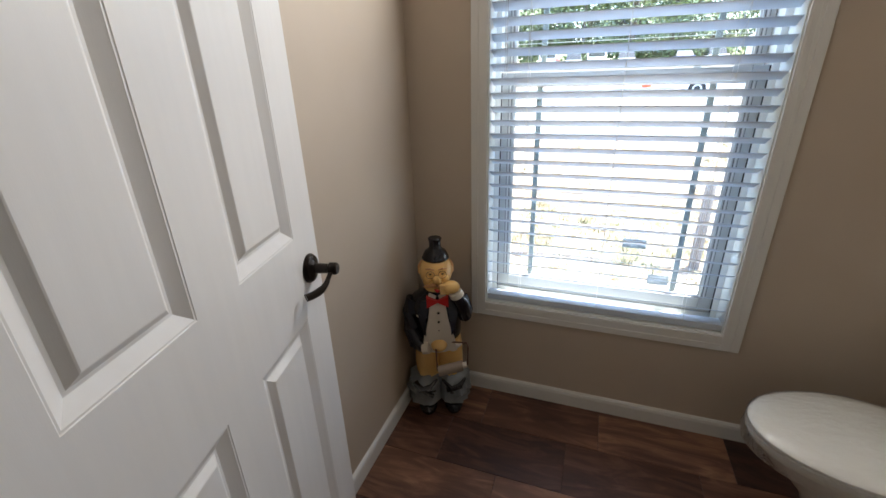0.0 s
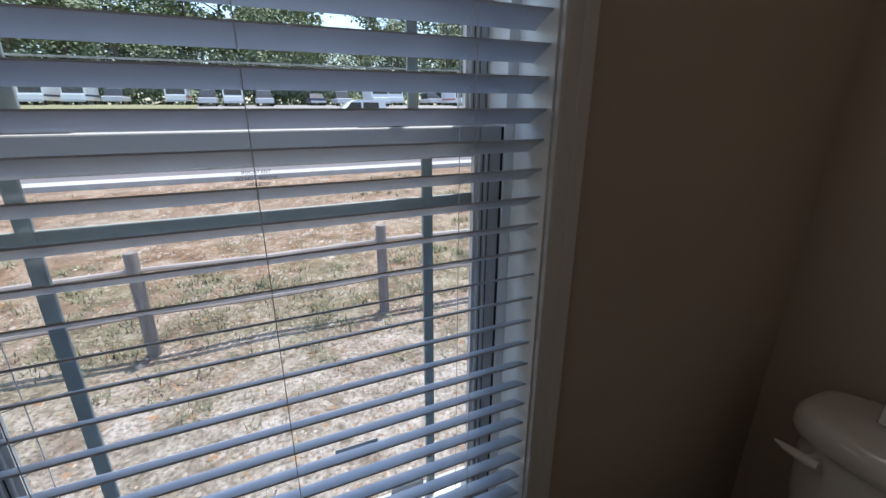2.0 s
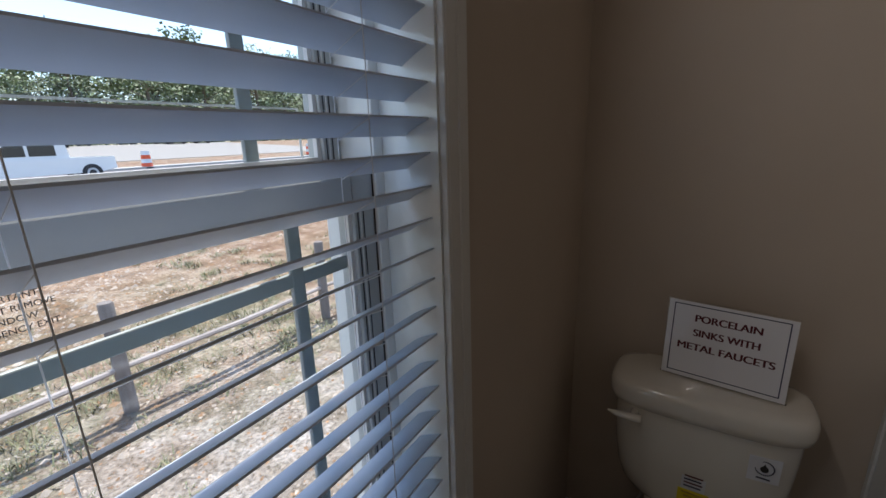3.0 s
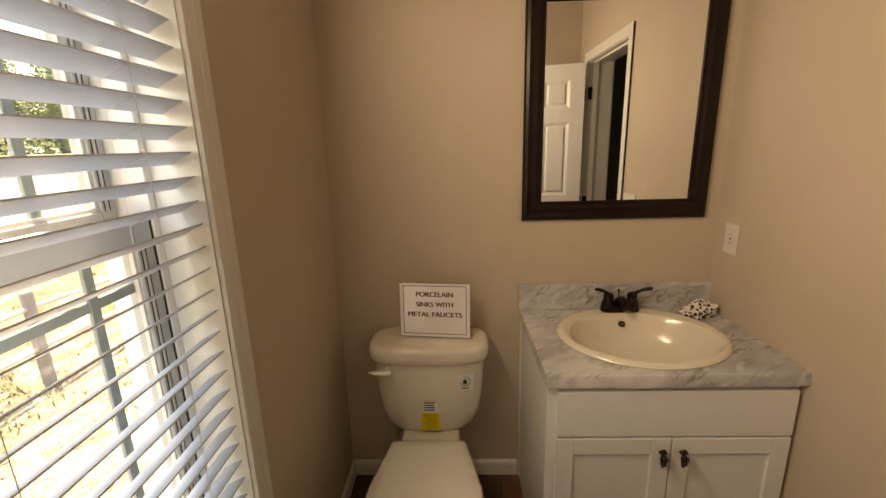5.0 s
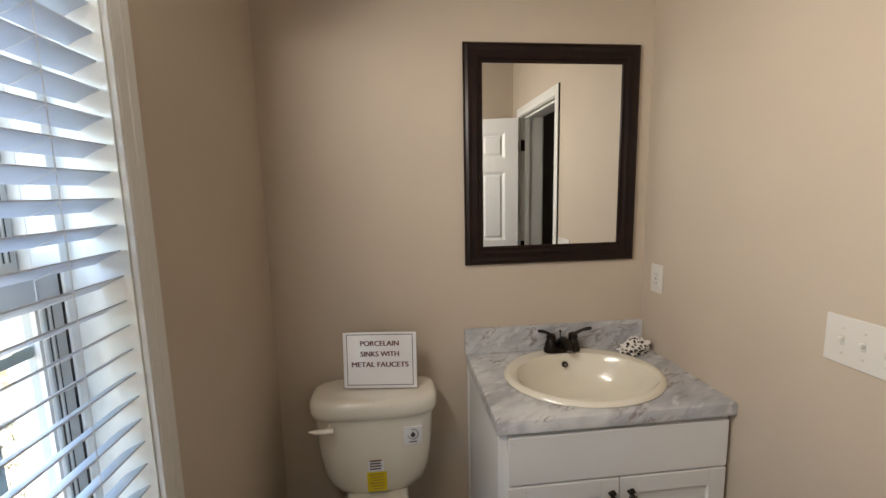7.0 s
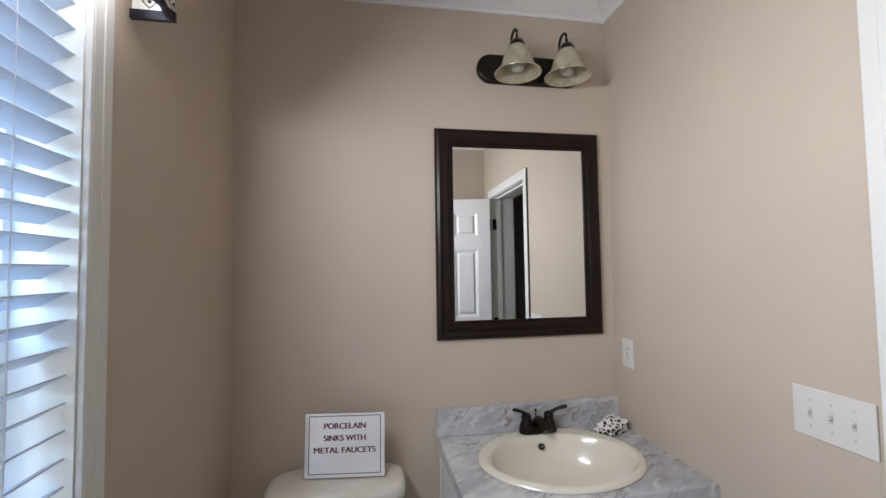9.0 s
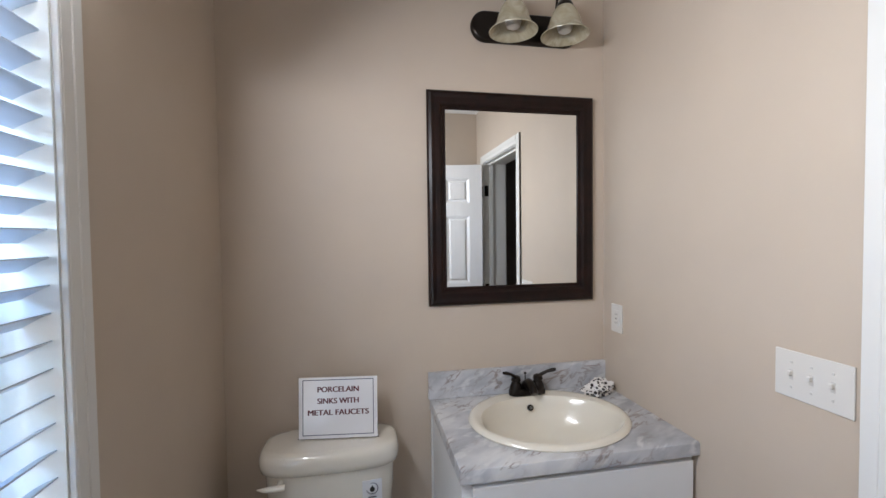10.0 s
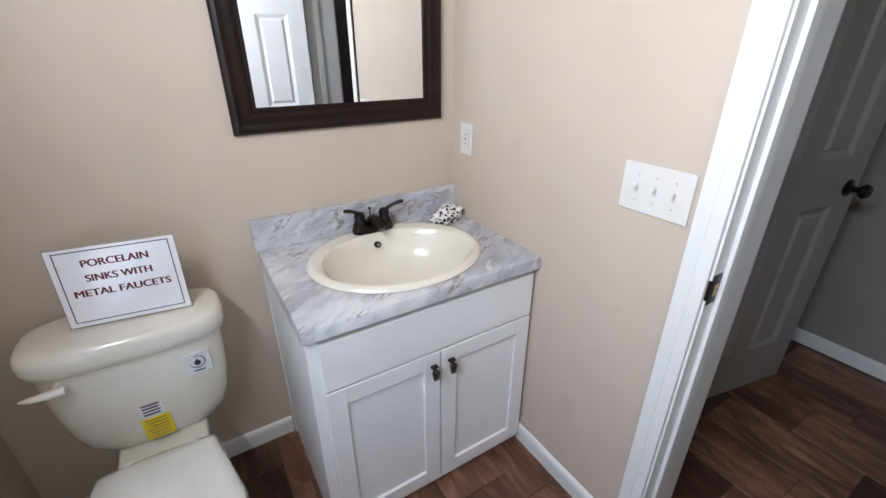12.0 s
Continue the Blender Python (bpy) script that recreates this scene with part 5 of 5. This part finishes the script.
# folded pocket square, collar wings, cheek folds, shirt tails and belt loops of the dropped trousers
for k in range(3):
    tube(bm, [(-0.078 + 0.012 * k, -0.076, 0.470), (-0.082 + 0.013 * k, -0.082, 0.486 + 0.004 * (k % 2))], [0.007, 0.003], 6, 2)
for s in (-1, 1):
    ring_loft(bm, [[(s * 0.006, -0.074, 0.560), (s * 0.034, -0.070, 0.574), (s * 0.030, -0.060, 0.578), (s * 0.004, -0.062, 0.564)], [(s * 0.014, -0.080, 0.540), (s * 0.036, -0.074, 0.552), (s * 0.032, -0.064, 0.556), (s * 0.012, -0.070, 0.544)]], 2)
    tube(bm, [(s * 0.018, -0.092, 0.640), (s * 0.032, -0.086, 0.628), (s * 0.042, -0.074, 0.612)], [0.004, 0.005, 0.003], 8, 1)
    tube(bm, [(s * 0.012, -0.078, 0.682), (s * 0.030, -0.080, 0.676), (s * 0.044, -0.070, 0.680)], [0.002, 0.003, 0.002], 6, 1)
    for k in range(5):
        a = -2.0 + 0.35 * k
        ellipsoid(bm, (s * 0.050 + 0.046 * math.cos(a), 0.070 * math.sin(a), 0.282 + 0.008 * (k % 2)), (0.018, 0.014, 0.012), 2, 8, 6)
    tube(bm, [(s * 0.06 - 0.05, -0.070, 0.150), (s * 0.06 - 0.02, -0.086, 0.128), (s * 0.06 + 0.015, -0.084, 0.132), (s * 0.06 + 0.045, -0.066, 0.156)], [0.006, 0.011, 0.010, 0.005], 8, 5)
tube(bm, [(-0.012, -0.098, 0.604), (0.0, -0.097, 0.601), (0.012, -0.096, 0.604)], [0.003, 0.004, 0.003], 8, 3)
tube(bm, [(-0.010, -0.085, 0.667), (0.0, -0.089, 0.669), (0.010, -0.085, 0.667)], 0.0011, 5, 6)
tube(bm, [(-0.015, -0.105, 0.325), (-0.015, -0.13, 0.32), (-0.012, -0.135, 0.235), (-0.004, -0.135, 0.228)], 0.0035, 6, 6)
tube(bm, [(0.055, -0.085, 0.335), (0.120, -0.115, 0.350), (0.124, -0.135, 0.345), (0.122, -0.135, 0.252), (0.114, -0.135, 0.248)], 0.0035, 6, 6)
tube(bm, [(-0.008, -0.135, 0.230), (0.100, -0.135, 0.248)], 0.018, 16, 7)
tube(bm, [(0.096, -0.135, 0.247), (0.118, -0.135, 0.251)], 0.010, 12, 2)
for v in bm.verts:
    if v.co.z > 0.585 and not (v.co.y < -0.09 and v.co.x > 0.0):
        v.co = Vector((v.co.x * (0.82 if v.co.z < 0.71 else 0.86), v.co.y * (0.84 if v.co.z < 0.71 else 0.86), 0.585 + (v.co.z - 0.585) * 0.93))
    if 0.03 < v.co.z < 0.17:
        v.co += Vector((v.co.x, v.co.y, 0)).normalized() * 0.020 * noise.noise(v.co * 55)
tall = max(v.co.z for v in bm.verts)
for v in bm.verts:
    f = float(np.interp(v.co.z / tall, (0, 0.20, 0.32, 0.60, 0.66, 0.843, 1), (0, 0.225, 0.385, 0.63, 0.685, 0.862, 1)))
    squeeze = 0.90 if 0.3 < f < 0.63 else 1.0
    v.co = Vector((v.co.x * squeeze, v.co.y, f * tall * 0.98))
bm.transform(pose(0.128, 1.352, 0.0, 0, 0, 22))
solo("statue", bm, MATS, (0.128, 1.352, 0.0), "glossy painted butler statue in black coat and lowered grey trousers", "statue", smooth=True)


# ---- outdoors ----
def gz(y):
    return -1.0 if y < 6 else -1.0 + 0.0468 * (min(y, 62) - 6)


bm = bmesh.new()
xs = [-400, -120, -60] + [-14 + 0.28 * k for k in range(101)] + [60, 120, 400]
ys = [YN + 0.2 + 0.16 * k for k in range(78)] + [14.6, 29.5, 34, 62, 120, 400, 900]
rows = []
for y in ys:
    row = []
    for x in xs:
        h = 0.035 * noise.noise(Vector((x * 0.9, y * 0.9, 0))) + 0.05 * noise.noise(Vector((x * 0.3, y * 0.3, 5))) if (y < 14 and abs(x) < 20) else 0.0
        row.append(bm.verts.new((x, y, gz(y) + h)))
    rows.append(row)
for a, b in zip(rows, rows[1:]):
    for k in range(len(xs) - 1):
        bm.faces.new((a[k], a[k + 1], b[k + 1], b[k]))
tagged(part("ground", bm, m_dirt, None, "", True, True), "dry tan dirt and gravel ground", "ground", kind="structure")


def strip(name, x0, x1, y0, y1, lift, mat, label, cat):
    bm = bmesh.new()
    n = max(1, int((y1 - y0) / 4))
    rings = []
    for k in range(n + 1):
        y = y0 + (y1 - y0) * k / n
        rings.append([(x0, y, gz(y) + lift), (x1, y, gz(y) + lift), (x1, y, gz(y) - 0.3), (x0, y, gz(y) - 0.3)])
    ring_loft(bm, rings)
    return tagged(part(name, bm, mat, None, "", False, True), label, cat, kind="structure")


strip("road", -300, 300, 14.9, 29.3, 0.03, m_asphalt, "pale sun-bleached two-lane asphalt road", "road")
strip("kerb", -300, 300, 14.35, 14.9, 0.14, m_concrete, "pale concrete kerb beside the road", "kerb")
strip("kerb", -300, 300, 29.3, 29.9, 0.14, m_concrete, "pale concrete kerb beside the road", "kerb")
strip("parking_lot", -20, 37, 36, 78, 0.03, m_lot, "pale gravel lot with parked vehicles", "parking lot")
strip("lawn", -300, -4, 33, 78, 0.04, m_greengrass, "dry olive-green mown verge across the road", "grass")
for k in range(9):
    strip("lane_marking", -60 + k * 14, -56 + k * 14, 21.9, 22.05, 0.04, m_label, "white painted lane dash", "road marking")


def fence_run():
    FY = 5.55
    f = thing("fence", (2.0, FY, -1.0), "weathered two-rail wooden post fence on dry dirt", "fence")
    posts = [2.0 + 2.43 * k for k in range(-4, 5)]
    for px in posts:
        bm = bmesh.new()
        lathe(bm, [(0.064, -1.1), (0.062, 0.075), (0.052, 0.095)], (px, FY, 0), 12)
        part("post", bm, m_post, f, smooth=True)
    for a, b in zip(posts, posts[1:]):
        for zz in (-0.10, -0.56):
            bm = bmesh.new()
            tube(bm, [(a - 0.1, FY, zz + 0.015), ((a + b) / 2, FY - 0.01, zz - 0.01), (b + 0.1, FY, zz + 0.01)], [0.030, 0.036, 0.030], 8, 0, 0.85)
            part("rail", bm, m_rail, f, smooth=True)


fence_run()
rng = random.Random(7)


def stuff_stones():
    bm = bmesh.new()
    for _ in range(15000):
        x, y = rng.gauss(1.8, 2.6), 2.4 + 11.5 * rng.random() ** 1.6
        r = rng.uniform(0.004, 0.013) * (1 + 0.14 * y) * (2.2 if rng.random() < 0.06 else 1)
        z = gz(y) + 0.05 * noise.noise(Vector((x * 0.3, y * 0.3, 5))) + 0.035 * noise.noise(Vector((x * 0.9, y * 0.9, 0)))
        pts = [(x + r * rng.uniform(0.7, 1.3), y, z), (x, y + r * rng.uniform(0.7, 1.3), z), (x - r, y, z), (x, y - r, z), (x + r * 0.2, y, z + r * rng.uniform(0.4, 0.9))]
        v = [bm.verts.new(p) for p in pts]
        for a, b in ((0, 1), (1, 2), (2, 3), (3, 0)):
            bm.faces.new((v[a], v[b], v[4]))
    bm.faces.index_update()
    for f in bm.faces:
        f.material_index = (f.index // 4) % 3 % 2
    tagged(part("gravel", bm, [m_stone, m_clod], None, "", False, True), "scattered pale stones on the dirt", "gravel", kind="stuff")


def stuff_grass():
    bm = bmesh.new()
    for _ in range(2600):
        x, y = rng.uniform(-6, 11), 4.2 + 9.5 * rng.random()
        if rng.random() < 0.45:
            y = rng.gauss(6.2, 0.9)
        if noise.noise(Vector((x * 0.5, y * 0.7, 9))) < -0.05 and rng.random() < 0.8:
            continue
        z = gz(y) - 0.02
        h0 = rng.uniform(0.04, 0.13)
        for _ in range(18):
            a = rng.uniform(0, 6.28)
            bx, by = x + rng.gauss(0, 0.06), y + rng.gauss(0, 0.06)
            lean = rng.uniform(0.04, 0.15)
            w = 0.006 + 0.005 * rng.random()
            v = [bm.verts.new(p) for p in ((bx - w * math.sin(a), by + w * math.cos(a), z), (bx + w * math.sin(a), by - w * math.cos(a), z), (bx + lean * math.cos(a), by + lean * math.sin(a), z + h0 * rng.uniform(0.6, 1.2)))]
            bm.faces.new(v).material_index = 0 if rng.random() < 0.4 else 1
    tagged(part("dry_grass", bm, [m_drygrass, m_weed], None, "", False, True), "sparse dry grass tufts on the dirt", "grass", kind="stuff")


stuff_stones()
stuff_grass()


def tree(x, y, h, seed):
    r = random.Random(seed)
    t = thing("tree", (x, y, gz(y)), "tall leafy green tree at the edge of the woods", "tree", "trees across the road")
    base = Vector((x, y, gz(y)))
    bm = bmesh.new()
    tube(bm, [base, base + Vector((0.2, 0.1, h * 0.45)), base + Vector((0.0, 0.3, h * 0.9))], [h * 0.022, h * 0.014, h * 0.003], 8)
    for k in range(9):
        a, f = r.uniform(0, 6.28), r.uniform(0.25, 0.8)
        s = base + Vector((0.1, 0.1, h * f))
        tube(bm, [s, s + Vector((math.cos(a) * h * 0.1, math.sin(a) * h * 0.1, h * 0.07)), s + Vector((math.cos(a) * h * 0.2, math.sin(a) * h * 0.2, h * 0.10))], [h * 0.007, h * 0.004, h * 0.001], 5)
    part("trunk", bm, m_bark, t)
    bm = bmesh.new()
    for k in range(46):
        a, f = r.uniform(0, 6.28), r.uniform(0.12, 1.0)
        spread = h * 0.26 * math.sin(math.pi * min(0.95, max(0.12, f)) ** 0.8) ** 0.6
        c = base + Vector((math.cos(a) * spread * r.uniform(0.3, 1), math.sin(a) * spread * r.uniform(0.3, 1), h * f))
        for _ in range(46):
            d = Vector((r.gauss(0, 1), r.gauss(0, 1), r.gauss(0, 0.7))) * h * 0.045
            p = c + d
            n1 = Vector((r.uniform(-1, 1), r.uniform(-1, 1), r.uniform(-1, 1))).normalized()
            n2 = n1.orthogonal().normalized()
            s = h * r.uniform(0.010, 0.022)
            v = [bm.verts.new(p + n1 * s), bm.verts.new(p + n2 * s * 0.6), bm.verts.new(p - n1 * s), bm.verts.new(p - n2 * s * 0.6)]
            bm.faces.new(v).material_index = 0 if r.random() < 0.6 else 1
    part("crown", bm, [m_leaf, m_leaf2], t)
    return t


models = [tree(-22, 84, 17, 1), tree(-9, 88, 15.5, 2), tree(4, 84, 16.5, 3)]
r = random.Random(5)
k = 0
for row, (y0, step, hs) in enumerate(((84, 6.5, 0.95), (93, 6.0, 1.12), (101, 7.0, 1.25))):
    x = -70 + row * 2
    while x < 120:
        m = models[k % 3]
        k += 1
        gap = 13 < x < 27 and row < 3
        s = hs * r.uniform(0.85, 1.15) * (0.72 if gap else 1)
        c = copy_thing(m, pose(x + r.uniform(-2, 2), y0 + r.uniform(-3, 3), gz(80) - 0.2, 0, 0, r.uniform(0, 360)))
        c.scale = (s * 1.2, s * 1.2, s)
        x += step * r.uniform(0.8, 1.2)
bm = bmesh.new()
for _ in range(9000):
    x, y = r.uniform(-80, 130), r.uniform(79, 82)
    z = gz(80) + 4.2 * r.random() ** 1.3 * (0.7 + 0.5 * noise.noise(Vector((x * 0.12, 0, 0))))
    s = r.uniform(0.15, 0.42)
    n1 = Vector((r.uniform(-1, 1), r.uniform(-1, 1), r.uniform(-1, 1))).normalized()
    n2 = n1.orthogonal().normalized()
    p = Vector((x, y, z))
    bm.faces.new([bm.verts.new(p + q) for q in (n1 * s, n2 * s, -n1 * s, -n2 * s)]).material_index = 0 if r.random() < 0.7 else 1
tagged(part("underbrush", bm, [m_leaf, m_leaf2], None, "", False, True), "dense green brush along the wood's edge", "bushes", kind="stuff")


def wheel(parent, x, y, z, rad, w):
    bm = bmesh.new()
    lathe(bm, [(rad * 0.62, -w / 2), (rad * 0.95, -w / 2), (rad, -w / 2 + 0.03), (rad, w / 2 - 0.03), (rad * 0.95, w / 2), (rad * 0.62, w / 2)], (x, y, z), 24, 0, "y")
    wl = part("wheel", bm, m_tyre, parent, "black tyre", True)
    bm = bmesh.new()
    lathe(bm, [(rad * 0.6, -w / 2 + 0.02), (rad * 0.55, -w / 2 - 0.01), (rad * 0.15, -w / 2 + 0.01)], (x, y, z), 20, 0, "y")
    part("rim", bm, m_silver, wl, "silver rim", True)


def hull(outline, y0, y1, tuck, n=1):
    """A side outline in x and z, pulled across from y0 to y1 with a rounded tuck."""
    bm = bmesh.new()
    cx = sum(p[0] for p in outline) / len(outline)
    rings = []
    for y, f in ((y0, 0.96), (y0 + tuck, 1.0), (y1 - tuck, 1.0), (y1, 0.96)):
        rings.append([(cx + (x - cx) * f, y, z) for x, z in outline])
    ring_loft(bm, rings)
    return bm


def pickup(x, y):
    z = gz(y) + 0.03
    c = thing("pickup_truck", (x, y, z), "white crew-cab pickup truck on the road", "truck")
    z -= 0.08
    L = [(-2.9, 0.45), (-2.92, 0.82), (-2.75, 1.00), (-1.55, 1.10), (2.85, 1.10), (2.9, 0.55), (2.3, 0.42), (-2.4, 0.38)]
    part("body", hull([(x + a, z + b) for a, b in L], y - 0.95, y + 0.95, 0.08), m_white_car, c, smooth=True)
    cab = [(-1.6, 1.10), (-0.80, 1.80), (-0.5, 1.88), (0.95, 1.88), (1.12, 1.78), (1.22, 1.10)]
    part("cab", hull([(x + a, z + b) for a, b in cab], y - 0.85, y + 0.85, 0.12), m_white_car, c, smooth=True)
    for w0, w1, s0 in ((-1.28, -0.28, 0.42), (-0.18, 0.72, 0.0)):
        bm = bmesh.new()
        pts = [(x + w0, z + 1.22), (x + w1, z + 1.22), (x + w1 - 0.02, z + 1.74), (x + w0 + s0, z + 1.74)]
        ring_loft(bm, [[(a, y - 0.862, b) for a, b in pts], [(a, y - 0.84, b) for a, b in pts]])
        part("side_window", bm, m_dark_glass, c, "dark tinted window")
    for wx in (-1.85, 1.85):
        wheel(c, x + wx, y - 0.85, z + 0.4, 0.4, 0.26)
        wheel(c, x + wx, y + 0.85, z + 0.4, 0.4, 0.26)
    return c


pickup(7.0, 26.3)


def van(x, y, wide, tall, mat, stripe, label, name, cat):
    z = gz(y) + 0.03
    c = thing(name, (x, y, z), label, cat, "vehicles parked in the lot")
    if tall < 2.0:
        part("body", boxes((x - wide / 2, x + wide / 2, y, y + 4.6, z + 0.35, z + 0.95), bevel=0.12, segs=2), mat, c)
        bm = bmesh.new()
        ring_loft(bm, [[(x - wide * f, y + a, h), (x + wide * f, y + a, h), (x + wide * f, y + e, h), (x - wide * f, y + e, h)] for f, a, e, h in ((0.47, 1.1, 4.3, z + 0.93), (0.39, 1.9, 3.7, z + tall), (0.37, 2.0, 3.6, z + tall + 0.03))])
        part("cabin", bm, m_dark_glass, c, "dark tinted windows")
        part("roof", boxes((x - wide * 0.38, x + wide * 0.38, y + 1.95, y + 3.65, z + tall, z + tall + 0.05), bevel=0.02), mat, c)
    else:
        part("body", boxes((x - wide / 2, x + wide / 2, y + 0.5, y + 5.5, z + 0.45, z + tall), (x - wide * 0.47, x + wide * 0.47, y, y + 0.6, z + 0.45, z + min(1.15, tall * 0.5)), bevel=0.1, segs=2), mat, c)
        part("windshield", boxes((x - wide * 0.42, x + wide * 0.42, y + 0.48, y + 0.56, z + tall * 0.52, z + tall * 0.80), bevel=0.01), m_dark_glass, c)
    part("bumper", boxes((x - wide * 0.48, x + wide * 0.48, y - 0.12, y + 0.05, z + 0.35, z + 0.6), bevel=0.03), m_silver, c)
    if stripe:
        part("stripe", boxes((x - wide / 2 - 0.01, x + wide / 2 + 0.01, y + 0.49, y + 5.51, z + tall * 0.38, z + tall * 0.46)), stripe, c)
    for sx in (-1, 1):
        for dy in (0.9, 4.0):
            bm = bmesh.new()
            lathe(bm, [(0.36, -0.12), (0.38, -0.1), (0.38, 0.1), (0.36, 0.12)], (x + sx * (wide / 2 - 0.15), y + dy, z + 0.38), 16, 0, "x")
            part("wheel", bm, m_tyre, c, "black tyre")
    return c


r = random.Random(11)
xv = -40.0
kinds = [(2.2, 2.4, m_white_car, m_navy, "white parked van with a dark stripe", "van", "van"), (2.2, 2.2, m_white_car, m_red, "white parked van with a red stripe", "van", "van"), (2.0, 1.5, m_navy, None, "dark blue parked car in the gravel lot", "car", "car"), (2.4, 3.0, m_label, None, "white boxy parked trailer", "trailer", "trailer"), (2.0, 1.8, m_silver, None, "silver-grey parked car in the gravel lot", "car", "car"), (2.3, 2.3, m_white_car, m_red, "white parked van with a red stripe", "van", "van")]
while xv < 34:
    w, t, mt, st, lb, nm, ct = kinds[r.randrange(6)]
    van(xv, 60 + r.uniform(-2, 3), w, t, mt, st, lb, nm, ct)
    xv += w + r.choice((0.7, 1.2, 2.6, 4.5))


def barrel(x, y):
    z = gz(y) + 0.03
    c = thing("traffic_barrel", (x, y, z), "orange and white striped traffic barrel beside the road", "traffic barrel", "traffic barrels")
    bm = bmesh.new()
    lathe(bm, [(0.36, 0), (0.36, 0.06), (0.30, 0.08)], (x, y, z), 16)
    part("base", bm, m_tyre, c, "black rubber base")
    for k in range(4):
        bm = bmesh.new()
        lathe(bm, [(0.29 - 0.02 * k, 0.08 + 0.23 * k), (0.275 - 0.02 * k, 0.305 + 0.23 * k)], (x, y, z), 16)
        part("band", bm, m_label if k % 2 else m_orange, c, "white band" if k % 2 else "orange band")
    return c


for bx, by in ((3.2, 29.7), (13.0, 29.6), (20.5, 31), (26.5, 31), (38, 32)):
    barrel(bx, by)

# ---- floor tiles ----
TW, TL, G = 0.227, 0.4655, 0.0010
bm = boxes((G, TL - G, G, TW - G, -0.004, 0.0), bevel=0.0010, segs=1)
plank_me = bpy.data.meshes.new("tile")
bm.to_mesh(plank_me)
bm.free()
plank_me.materials.append(m_plank)
rows_y = []
y = 1.276
while y > HY:
    rows_y.append(y)
    y -= TW
for j, y in enumerate([1.276 + TW * 0] + [1.276 - TW * (k + 1) for k in range(13)]):
    off = (0.335, 0.215, 0.45)[j % 3]
    x = off - TL * 4
    while x < XE:
        if x + TL > XW - 0.3 and x < XE and (y > -0.2 or (HX0 < x and x + TL < HX1 + 0.3)):
            p = new("tile", plank_me)
            p.parent = floor
            p.location = (x, y, 0)
        x += TL
